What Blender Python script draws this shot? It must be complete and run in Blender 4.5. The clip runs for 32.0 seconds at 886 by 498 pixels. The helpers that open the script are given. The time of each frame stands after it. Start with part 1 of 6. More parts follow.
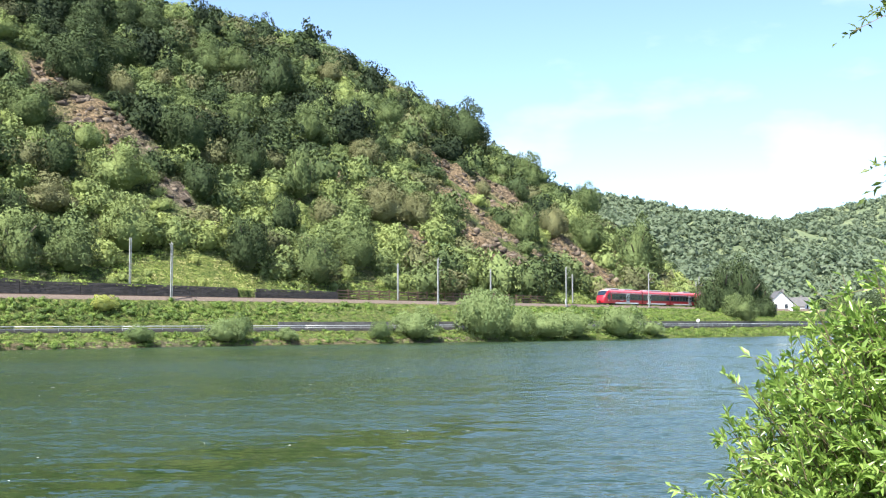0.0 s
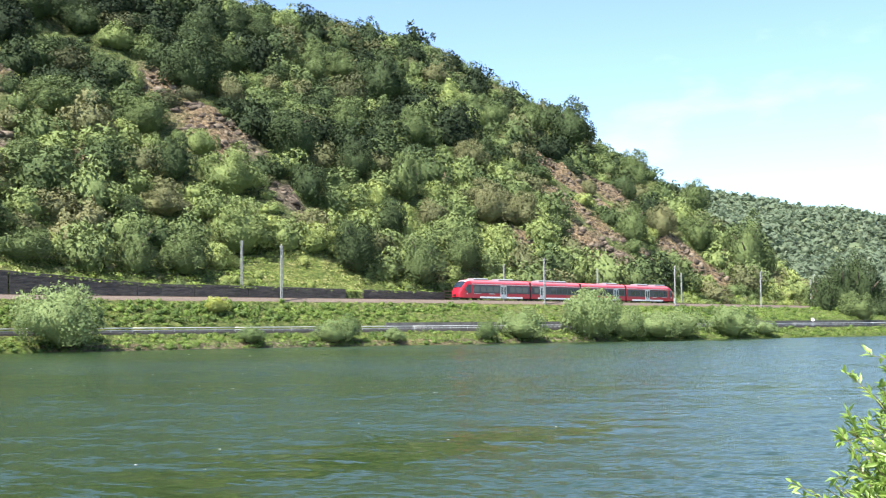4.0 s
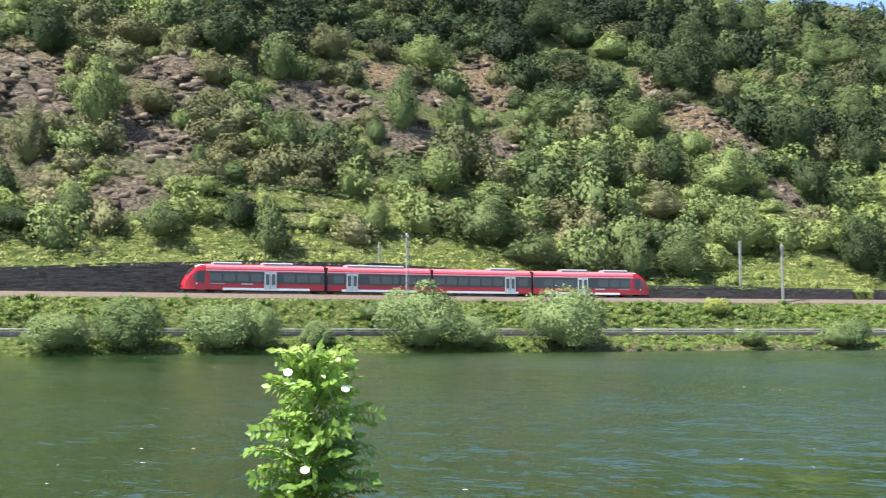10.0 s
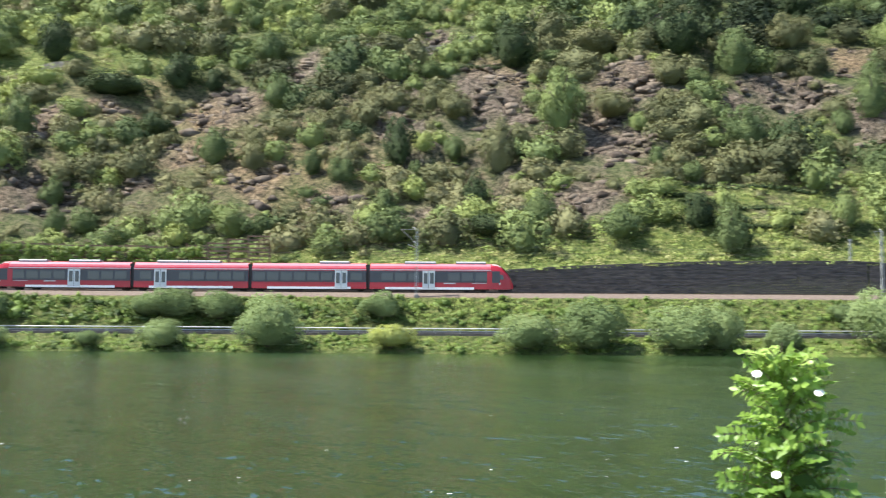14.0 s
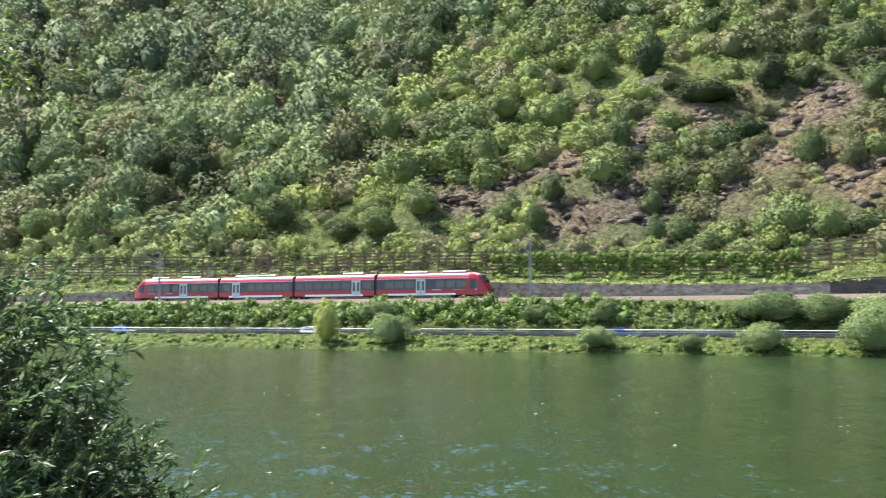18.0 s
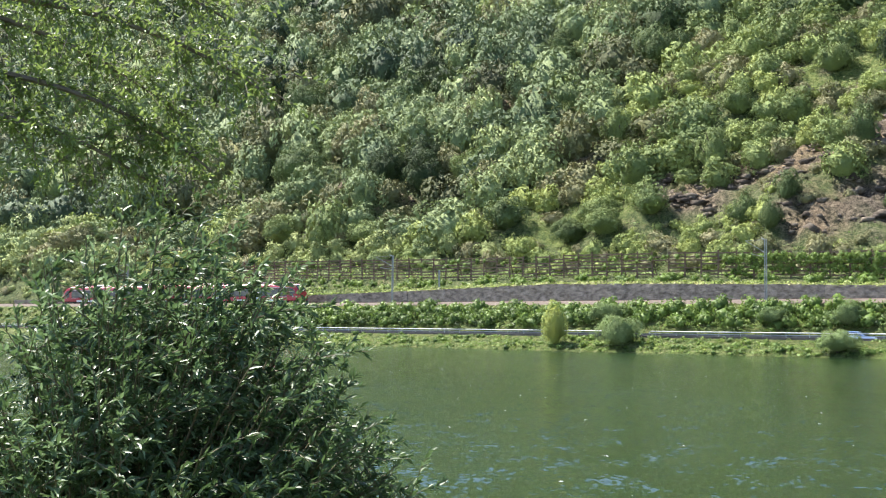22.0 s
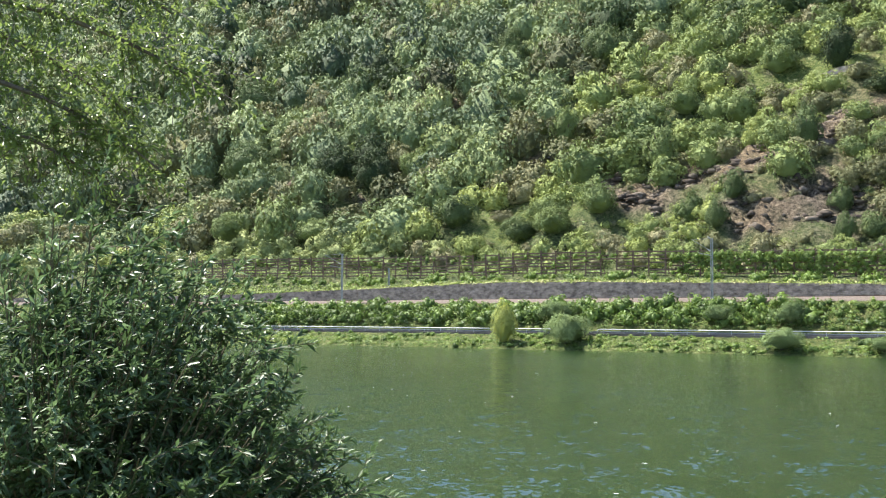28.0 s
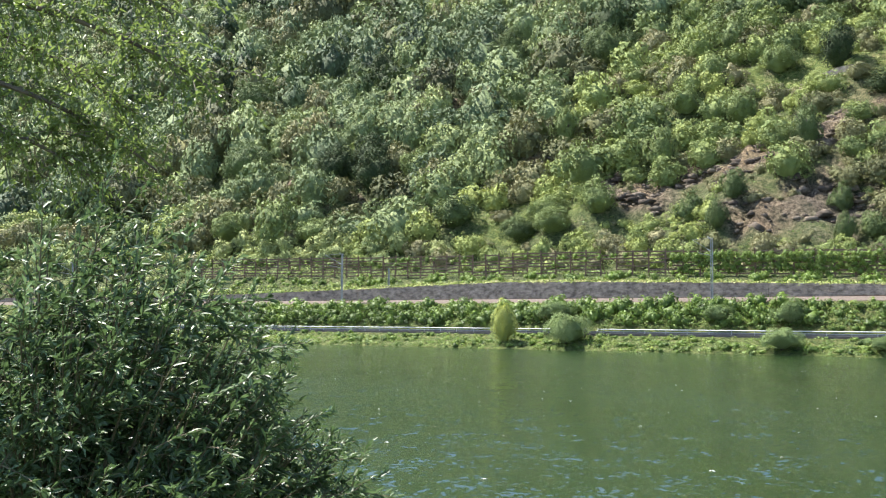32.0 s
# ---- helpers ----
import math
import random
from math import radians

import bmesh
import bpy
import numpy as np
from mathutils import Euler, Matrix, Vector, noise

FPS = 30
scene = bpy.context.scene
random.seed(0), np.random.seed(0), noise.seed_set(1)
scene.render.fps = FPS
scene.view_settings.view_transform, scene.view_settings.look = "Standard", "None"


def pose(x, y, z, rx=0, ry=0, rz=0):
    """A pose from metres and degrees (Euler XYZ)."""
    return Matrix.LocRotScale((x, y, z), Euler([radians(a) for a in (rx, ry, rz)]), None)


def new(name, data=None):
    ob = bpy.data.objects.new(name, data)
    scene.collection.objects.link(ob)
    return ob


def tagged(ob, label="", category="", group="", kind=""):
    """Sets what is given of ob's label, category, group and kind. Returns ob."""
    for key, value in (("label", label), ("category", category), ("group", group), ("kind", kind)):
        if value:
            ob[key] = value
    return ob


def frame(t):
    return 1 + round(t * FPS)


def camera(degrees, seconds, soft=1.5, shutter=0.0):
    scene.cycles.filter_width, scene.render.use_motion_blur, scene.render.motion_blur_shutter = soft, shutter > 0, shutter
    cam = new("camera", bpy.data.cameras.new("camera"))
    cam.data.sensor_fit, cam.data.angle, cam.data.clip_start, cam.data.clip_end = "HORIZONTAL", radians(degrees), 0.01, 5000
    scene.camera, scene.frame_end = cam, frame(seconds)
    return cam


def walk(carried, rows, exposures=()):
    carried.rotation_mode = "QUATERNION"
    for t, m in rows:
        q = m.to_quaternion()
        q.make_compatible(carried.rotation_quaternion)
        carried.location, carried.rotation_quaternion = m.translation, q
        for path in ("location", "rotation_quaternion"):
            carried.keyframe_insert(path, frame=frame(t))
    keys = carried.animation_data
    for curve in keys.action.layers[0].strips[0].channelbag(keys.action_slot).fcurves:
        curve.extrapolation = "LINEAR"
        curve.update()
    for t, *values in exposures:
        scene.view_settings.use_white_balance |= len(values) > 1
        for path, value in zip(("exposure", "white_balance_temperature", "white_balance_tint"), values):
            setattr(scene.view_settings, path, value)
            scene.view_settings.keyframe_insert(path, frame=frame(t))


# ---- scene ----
import collections

EYE = 2.9          # the eye over the river's surface
cam = camera(43.46, 32.0, soft=1.15, shutter=0.45)
walk(cam, [
    (0.0, pose(0, 0, EYE, 93.932, 0.267, 0.000)),
    (0.5, pose(0, 0, EYE, 93.936, 0.288, 0.015)),
    (1.0, pose(0, 0, EYE, 93.934, 0.272, 0.037)),
    (1.5, pose(0, 0, EYE, 93.936, 0.243, 0.357)),
    (2.0, pose(0, 0, EYE, 93.948, 0.220, 1.137)),
    (2.5, pose(0, 0, EYE, 93.980, 0.328, 2.226)),
    (4.5, pose(0, 0, EYE, 93.982, 0.483, 6.923)),
    (5.0, pose(0, 0, EYE, 94.006, 0.561, 8.621)),
    (5.5, pose(0, 0, EYE, 94.031, 0.554, 10.089)),
    (6.0, pose(0, 0, EYE, 94.059, 0.446, 11.552)),
    (6.5, pose(0, 0, EYE, 94.062, 0.447, 13.029)),
    (7.0, pose(0, 0, EYE, 94.085, 0.423, 14.983)),
    (7.5, pose(0, 0, EYE, 94.095, 0.381, 17.227)),
    (8.0, pose(0, 0, EYE, 94.115, 0.257, 20.371)),
    (8.5, pose(0, 0, EYE, 94.126, 0.181, 22.662)),
    (9.0, pose(0, 0, EYE, 94.136, 0.082, 25.144)),
    (9.5, pose(0, 0, EYE, 94.138, 0.087, 27.722)),
    (10.0, pose(0, 0, EYE, 94.155, -0.003, 30.721)),
    (10.5, pose(0, 0, EYE, 94.152, -0.066, 33.323)),
    (11.0, pose(0, 0, EYE, 94.161, -0.110, 36.458)),
    (11.5, pose(0, 0, EYE, 94.154, -0.163, 38.999)),
    (12.0, pose(0, 0, EYE, 94.166, -0.265, 41.582)),
    (12.5, pose(0, 0, EYE, 94.142, -0.292, 43.989)),
    (13.0, pose(0, 0, EYE, 94.133, -0.333, 46.880)),
    (13.5, pose(0, 0, EYE, 94.126, -0.376, 49.656)),
    (14.0, pose(0, 0, EYE, 94.128, -0.385, 54.137)),
    (14.5, pose(0, 0, EYE, 94.164, -0.350, 58.147)),
    (16.5, pose(0, 0, EYE, 94.137, -0.040, 73.325)),
    (17.0, pose(0, 0, EYE, 94.135, -0.039, 77.296)),
    (17.5, pose(0, 0, EYE, 94.155, -0.147, 80.742)),
    (18.0, pose(0, 0, EYE, 94.148, -0.276, 84.332)),
    (18.5, pose(0, 0, EYE, 94.134, -0.354, 86.558)),
    (19.0, pose(0, 0, EYE, 94.138, -0.440, 88.705)),
    (19.5, pose(0, 0, EYE, 94.148, -0.477, 90.159)),
    (20.0, pose(0, 0, EYE, 94.155, -0.522, 91.472)),
    (20.5, pose(0, 0, EYE, 94.141, -0.535, 92.876)),
    (21.0, pose(0, 0, EYE, 94.161, -0.559, 94.344)),
    (21.5, pose(0, 0, EYE, 94.162, -0.606, 95.664)),
    (22.0, pose(0, 0, EYE, 94.140, -0.678, 96.027)),
    (22.5, pose(0, 0, EYE, 94.136, -0.666, 95.075)),
    (23.0, pose(0, 0, EYE, 94.140, -0.595, 94.226)),
    (23.5, pose(0, 0, EYE, 94.078, -0.623, 93.640)),
    (24.0, pose(0, 0, EYE, 94.074, -0.625, 93.566)),
    (24.5, pose(0, 0, EYE, 94.074, -0.625, 93.566)),
    (25.0, pose(0, 0, EYE, 94.074, -0.624, 93.566)),
    (25.5, pose(0, 0, EYE, 94.075, -0.620, 93.563)),
    (27.5, pose(0, 0, EYE, 94.075, -0.607, 93.435)),
    (28.0, pose(0, 0, EYE, 94.080, -0.594, 93.436)),
    (28.5, pose(0, 0, EYE, 94.075, -0.605, 93.436)),
    (29.0, pose(0, 0, EYE, 94.077, -0.594, 93.433)),
    (29.5, pose(0, 0, EYE, 94.077, -0.594, 93.433)),
    (30.0, pose(0, 0, EYE, 94.077, -0.594, 93.433)),
    (30.5, pose(0, 0, EYE, 94.077, -0.594, 93.433)),
    (31.0, pose(0, 0, EYE, 94.077, -0.594, 93.433)),
    (31.5, pose(0, 0, EYE, 94.077, -0.594, 93.433)),
    (32.0, pose(0, 0, EYE, 94.077, -0.594, 93.433)),
], exposures=[(0.0, 1.54), (9.0, 1.54), (17.0, 1.62), (32.0, 1.64)])

# ---- sky and sun ----
SUN_AZ, SUN_EL = 147.0, 57.0     # degrees left of north, degrees up
sun_dir = Vector((-math.sin(radians(SUN_AZ)) * math.cos(radians(SUN_EL)),
                  math.cos(radians(SUN_AZ)) * math.cos(radians(SUN_EL)), math.sin(radians(SUN_EL))))
world = bpy.data.worlds.new("sky")
scene.world = world
world.use_nodes = True
wn, wl = world.node_tree.nodes, world.node_tree.links
sky = wn.new("ShaderNodeTexSky")
sky.sky_type, sky.sun_disc = "NISHITA", False
sky.sun_elevation, sky.sun_rotation = radians(SUN_EL), radians(-SUN_AZ)
sky.air_density, sky.dust_density, sky.ozone_density = 0.85, 0.3, 2.6
wco = wn.new("ShaderNodeTexCoord")
wmap = wn.new("ShaderNodeMapping")
wmap.inputs["Scale"].default_value = (1.7, 1.7, 4.2)
wnoise = wn.new("ShaderNodeTexNoise")
wnoise.inputs["Scale"].default_value = 3.4
wnoise.inputs["Detail"].default_value = 7
wramp = wn.new("ShaderNodeValToRGB")
wramp.color_ramp.elements[0].position, wramp.color_ramp.elements[1].position = 0.50, 0.74
wramp.color_ramp.elements[0].color, wramp.color_ramp.elements[1].color = (0, 0, 0, 1), (0.55, 0.55, 0.55, 1)
wmix = wn.new("ShaderNodeMixRGB")
wmix.inputs["Color2"].default_value = (4.6, 4.85, 5.2, 1)
wl.new(wco.outputs["Generated"], wmap.inputs["Vector"])
wl.new(wmap.outputs["Vector"], wnoise.inputs["Vector"])
wl.new(wnoise.outputs["Fac"], wramp.inputs["Fac"])
wl.new(wramp.outputs["Color"], wmix.inputs["Fac"])
wl.new(sky.outputs["Color"], wmix.inputs["Color1"])
wl.new(wmix.outputs["Color"], wn["Background"].inputs["Color"])
wn["Background"].inputs["Strength"].default_value = 0.110
sun = new("sun", bpy.data.lights.new("sun", "SUN"))
sun.data.energy, sun.data.angle, sun.data.color = 5.0, radians(0.55), (1.0, 0.96, 0.88)
sun.matrix_world = Matrix.Translation((0, 0, 300)) @ (-sun_dir).to_track_quat("-Z", "Y").to_matrix().to_4x4()


# ---- materials ----
def material(name, rough=0.7, metal=0.0, spec=0.5):
    m = bpy.data.materials.new(name)
    m.use_nodes = True
    b = m.node_tree.nodes["Principled BSDF"]
    b.inputs["Roughness"].default_value = rough
    b.inputs["Metallic"].default_value = metal
    b.inputs["Specular IOR Level"].default_value = spec
    return m, m.node_tree.nodes, m.node_tree.links, b


def ramp_of(n, stops):
    r = n.new("ShaderNodeValToRGB")
    e = r.color_ramp.elements
    while len(e) < len(stops):
        e.new(0.5)
    for el, (p, c) in zip(e, stops):
        el.position, el.color = p, (*c, 1)
    return r


def noise_of(n, l, scale, detail=6, rough=0.6, stretch=None):
    co = n.new("ShaderNodeTexCoord")
    t = n.new("ShaderNodeTexNoise")
    t.inputs["Scale"].default_value, t.inputs["Detail"].default_value, t.inputs["Roughness"].default_value = scale, detail, rough
    if stretch:
        mp = n.new("ShaderNodeMapping")
        mp.inputs["Scale"].default_value = stretch
        l.new(co.outputs["Object"], mp.inputs["Vector"])
        l.new(mp.outputs["Vector"], t.inputs["Vector"])
    else:
        l.new(co.outputs["Object"], t.inputs["Vector"])
    return t


def bump_on(n, l, b, src, strength, dist):
    bp = n.new("ShaderNodeBump")
    bp.inputs["Strength"].default_value, bp.inputs["Distance"].default_value = strength, dist
    l.new(src, bp.inputs["Height"])
    l.new(bp.outputs["Normal"], b.inputs["Normal"])


def worn(name, c0, c1, scale, rough=0.8, metal=0.0, bump=0.3, dist=0.02, stretch=None, detail=8):
    """Two colours mixed by a two-scale noise, with a fine relief."""
    m, n, l, b = material(name, rough, metal)
    t = noise_of(n, l, scale, detail, 0.68, stretch)
    r = ramp_of(n, [(0.34, c0), (0.66, c1)])
    l.new(t.outputs["Fac"], r.inputs["Fac"])
    l.new(r.outputs["Color"], b.inputs["Base Color"])
    if bump:
        bump_on(n, l, b, t.outputs["Fac"], bump, dist)
    return m


def leaf_material(name, stops, noise_scale=0.35, rough=0.55, through_light=0.35, spec=0.3, relief=0.0):
    """Leaves: colour by the plant's own tint, a wide noise and each leaf's chance; light shines through."""
    m, n, l, b = material(name, rough, 0, spec)
    at = n.new("ShaderNodeAttribute")
    at.attribute_name = "tint"
    geo = n.new("ShaderNodeNewGeometry")
    t = noise_of(n, l, noise_scale, 4)
    a1 = n.new("ShaderNodeMath")
    a1.operation, a1.inputs[1].default_value = "MULTIPLY_ADD", 0.09
    l.new(geo.outputs["Random Per Island"], a1.inputs[0])
    l.new(at.outputs["Fac"], a1.inputs[2])
    a2 = n.new("ShaderNodeMath")
    a2.operation, a2.inputs[1].default_value = "MULTIPLY_ADD", 0.35
    l.new(t.outputs["Fac"], a2.inputs[0])
    l.new(a1.outputs[0], a2.inputs[2])
    a3 = n.new("ShaderNodeMath")
    a3.operation, a3.inputs[1].default_value = "SUBTRACT", 0.24
    l.new(a2.outputs[0], a3.inputs[0])
    r = ramp_of(n, stops)
    l.new(a3.outputs[0], r.inputs["Fac"])
    l.new(r.outputs["Color"], b.inputs["Base Color"])
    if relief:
        # the fine noise also darkens the leaf gaps: shade put into the colour
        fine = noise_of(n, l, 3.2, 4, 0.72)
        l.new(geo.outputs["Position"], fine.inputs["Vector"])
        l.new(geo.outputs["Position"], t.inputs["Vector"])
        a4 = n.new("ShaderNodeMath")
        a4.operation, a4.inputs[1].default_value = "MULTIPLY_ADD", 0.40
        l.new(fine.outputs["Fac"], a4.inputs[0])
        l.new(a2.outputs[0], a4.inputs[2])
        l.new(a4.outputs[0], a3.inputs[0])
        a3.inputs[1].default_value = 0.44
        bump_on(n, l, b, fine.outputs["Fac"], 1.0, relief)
    tr = n.new("ShaderNodeBsdfTranslucent")
    mx = n.new("ShaderNodeMixShader")
    mx.inputs["Fac"].default_value = through_light
    l.new(r.outputs["Color"], tr.inputs["Color"])
    l.new(b.outputs["BSDF"], mx.inputs[1])
    l.new(tr.outputs["BSDF"], mx.inputs[2])
    l.new(mx.outputs["Shader"], n["Material Output"].inputs["Surface"])
    return m


def plain(name, c, rough=0.5, metal=0.0, vary=0.12, scale=3.0):
    return worn(name, tuple(x * (1 - vary) for x in c), tuple(min(1, x * (1 + vary)) for x in c), scale, rough, metal, 0.05, 0.005)


def ground_material():
    """Grass, scrub soil and broken rock, mixed by the rock and meadow masks of the sheet."""
    m, n, l, b = material("hillside_ground", 0.9, 0, 0.2)
    t1 = noise_of(n, l, 1.1, 10, 0.86)
    rock = ramp_of(n, [(0.41, (0.020, 0.017, 0.016)), (0.47, (0.09, 0.066, 0.052)), (0.54, (0.23, 0.182, 0.138)), (0.64, (0.44, 0.365, 0.27))])
    soil = ramp_of(n, [(0.40, (0.03, 0.045, 0.014)), (0.47, (0.08, 0.11, 0.034)), (0.54, (0.14, 0.165, 0.055)), (0.66, (0.24, 0.22, 0.11))])
    meadow = ramp_of(n, [(0.40, (0.045, 0.075, 0.016)), (0.47, (0.12, 0.165, 0.04)), (0.55, (0.20, 0.235, 0.06)), (0.68, (0.32, 0.29, 0.13))])
    ochre = ramp_of(n, [(0.41, (0.045, 0.030, 0.020)), (0.47, (0.15, 0.105, 0.065)), (0.54, (0.33, 0.235, 0.14)), (0.64, (0.54, 0.41, 0.25))])
    for r in (rock, soil, meadow, ochre):
        l.new(t1.outputs["Fac"], r.inputs["Fac"])
    ar, am = n.new("ShaderNodeAttribute"), n.new("ShaderNodeAttribute")
    ar.attribute_name, am.attribute_name = "rock", "meadow"
    edge = n.new("ShaderNodeMath")
    edge.operation, edge.inputs[1].default_value = "MULTIPLY_ADD", 1.2
    edge.inputs[2].default_value = -0.6
    l.new(t1.outputs["Fac"], edge.inputs[0])
    add = n.new("ShaderNodeMath")
    add.operation, add.use_clamp = "ADD", True
    l.new(ar.outputs["Fac"], add.inputs[0])
    l.new(edge.outputs[0], add.inputs[1])
    m1, m2 = n.new("ShaderNodeMixRGB"), n.new("ShaderNodeMixRGB")
    l.new(am.outputs["Fac"], m1.inputs["Fac"])
    l.new(soil.outputs["Color"], m1.inputs["Color1"])
    l.new(meadow.outputs["Color"], m1.inputs["Color2"])
    l.new(add.outputs[0], m2.inputs["Fac"])
    l.new(m1.outputs["Color"], m2.inputs["Color1"])
    zone = noise_of(n, l, 0.022, 3, 0.5)
    zr = ramp_of(n, [(0.46, (0, 0, 0)), (0.60, (1, 1, 1))])
    l.new(zone.outputs["Fac"], zr.inputs["Fac"])
    m3 = n.new("ShaderNodeMixRGB")
    ao = n.new("ShaderNodeAttribute")
    ao.attribute_name = "ochre"
    most = n.new("ShaderNodeMath")
    most.operation = "MAXIMUM"
    l.new(zr.outputs["Color"], most.inputs[0])
    l.new(ao.outputs["Fac"], most.inputs[1])
    l.new(most.outputs[0], m3.inputs["Fac"])
    l.new(rock.outputs["Color"], m3.inputs["Color1"])
    l.new(ochre.outputs["Color"], m3.inputs["Color2"])
    l.new(m3.outputs["Color"], m2.inputs["Color2"])
    l.new(m2.outputs["Color"], b.inputs["Base Color"])
    bump_on(n, l, b, t1.outputs["Fac"], 1.0, 1.6)
    return m


def water_material():
    """Turbid green water; its small waves tilt the surface by slopes taken from two sizes of ripple, stronger in gusts."""
    m, n, l, b = material("river_water", 0.36, 0, 0.5)
    b.inputs["IOR"].default_value = 1.9
    gusts = noise_of(n, l, 0.02, 4, 0.6, (0.5, 1.8, 1))
    wide = noise_of(n, l, 0.85, 4, 0.7, (0.6, 1.2, 1))
    fine = noise_of(n, l, 5.0, 3, 0.6, (0.7, 1.2, 1))
    for x in n:
        if x.bl_idname == "ShaderNodeMapping":
            x.inputs["Rotation"].default_value = (0, 0, radians(47))
    r = ramp_of(n, [(0.3, (0.010, 0.026, 0.006)), (0.7, (0.014, 0.032, 0.009))])
    l.new(gusts.outputs["Fac"], r.inputs["Fac"])
    l.new(r.outputs["Color"], b.inputs["Base Color"])

    def vec(op, a, c):
        q = n.new("ShaderNodeVectorMath")
        q.operation = op
        for k, x in enumerate((a, c)):
            if x is None:
                continue
            if isinstance(x, tuple):
                q.inputs[k].default_value = x
            else:
                l.new(x, q.inputs[k])
        return q.outputs["Vector"]
    k = n.new("ShaderNodeMapRange")
    k.inputs["From Min"].default_value, k.inputs["From Max"].default_value = 0.35, 0.65
    k.inputs["To Min"].default_value, k.inputs["To Max"].default_value = WAVES[0], WAVES[1]
    l.new(gusts.outputs["Fac"], k.inputs["Value"])
    # a calm slick lying along the current, where the ripples are weaker
    co = n.new("ShaderNodeTexCoord")
    mp = n.new("ShaderNodeMapping")
    mp.vector_type = "TEXTURE"
    mp.inputs["Location"].default_value = (-3.6, 26.0, 0)
    mp.inputs["Rotation"].default_value = (0, 0, radians(57))
    mp.inputs["Scale"].default_value = (13, 2.6, 1)
    l.new(co.outputs["Object"], mp.inputs["Vector"])
    far = n.new("ShaderNodeVectorMath")
    far.operation = "LENGTH"
    l.new(mp.outputs["Vector"], far.inputs[0])
    edge = n.new("ShaderNodeMath")
    edge.operation, edge.inputs[1].default_value = "MULTIPLY_ADD", 4.2
    l.new(wide.outputs["Fac"], edge.inputs[0])
    l.new(far.outputs["Value"], edge.inputs[2])
    calm = n.new("ShaderNodeMapRange")
    calm.inputs["From Min"].default_value, calm.inputs["From Max"].default_value = 2.5, 3.1
    calm.inputs["To Min"].default_value, calm.inputs["To Max"].default_value = 0.25, 1.0
    l.new(edge.outputs[0], calm.inputs["Value"])
    k2 = n.new("ShaderNodeMapRange")
    k2.inputs["From Min"].default_value, k2.inputs["From Max"].default_value = 0.38, 0.62
    k2.inputs["To Min"].default_value, k2.inputs["To Max"].default_value = 0.12, 0.22
    l.new(gusts.outputs["Fac"], k2.inputs["Value"])
    rough = n.new("ShaderNodeMath")
    rough.operation = "MULTIPLY"
    l.new(k2.outputs["Result"], rough.inputs[0])
    l.new(calm.outputs["Result"], rough.inputs[1])
    swell = n.new("ShaderNodeMath")
    swell.operation = "MULTIPLY"
    # the water is livelier on the open reach down the valley, smoother under the hill
    along = n.new("ShaderNodeVectorMath")
    along.operation = "DOT_PRODUCT"
    along.inputs[1].default_value = (1.0, 0.6, 0.0)
    l.new(co.outputs["Object"], along.inputs[0])
    scales = []
    for low, high in ((0.72, 1.0), (0.8, 1.2)):
        q = n.new("ShaderNodeMapRange")
        q.inputs["From Min"].default_value, q.inputs["From Max"].default_value = -18, 14
        q.inputs["To Min"].default_value, q.inputs["To Max"].default_value = low, high
        l.new(along.outputs["Value"], q.inputs["Value"])
        scales.append(q)
    reach, ripple = scales
    rough2 = n.new("ShaderNodeMath")
    rough2.operation = "MULTIPLY"
    l.new(rough.outputs[0], rough2.inputs[0])
    l.new(ripple.outputs["Result"], rough2.inputs[1])
    l.new(rough2.outputs[0], b.inputs["Roughness"])
    wind = n.new("ShaderNodeMath")
    wind.operation = "MULTIPLY"
    l.new(k.outputs["Result"], wind.inputs[0])
    l.new(reach.outputs["Result"], wind.inputs[1])
    l.new(wind.outputs[0], swell.inputs[0])
    l.new(calm.outputs["Result"], swell.inputs[1])
    a = vec("MULTIPLY", vec("SUBTRACT", wide.outputs["Color"], (0.5, 0.5, 0.5)), (1, 1, 0))
    c = vec("MULTIPLY", vec("SUBTRACT", fine.outputs["Color"], (0.5, 0.5, 0.5)), (1.15, 1.15, 0))
    q = n.new("ShaderNodeVectorMath")
    q.operation = "SCALE"
    l.new(vec("ADD", a, c), q.inputs[0])
    l.new(swell.outputs[0], q.inputs["Scale"])
    up = vec("NORMALIZE", vec("ADD", q.outputs["Vector"], (0, 0, 1)), None)
    l.new(up, b.inputs["Normal"])
    return m


WAVES = (0.6, 1.25)
GROUND = ground_material()
WATER = water_material()
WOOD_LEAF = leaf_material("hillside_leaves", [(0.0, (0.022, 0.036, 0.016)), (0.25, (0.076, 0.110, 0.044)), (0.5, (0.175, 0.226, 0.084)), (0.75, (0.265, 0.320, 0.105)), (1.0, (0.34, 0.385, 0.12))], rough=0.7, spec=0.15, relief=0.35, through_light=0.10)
# bluer, lighter leaf for the upstream slope, its haze put into the colour
HAZY_LEAF = leaf_material("hazy_green_leaves", [(0.0, (0.055, 0.08, 0.05)), (0.3, (0.125, 0.17, 0.085)), (0.6, (0.21, 0.265, 0.12)), (0.85, (0.30, 0.355, 0.145)), (1.0, (0.36, 0.40, 0.16))], rough=0.7, spec=0.15, relief=0.35, through_light=0.10)
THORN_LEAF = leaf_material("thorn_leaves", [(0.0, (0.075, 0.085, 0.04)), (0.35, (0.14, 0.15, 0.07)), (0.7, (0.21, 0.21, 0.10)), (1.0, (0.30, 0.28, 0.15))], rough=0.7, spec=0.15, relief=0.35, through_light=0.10)
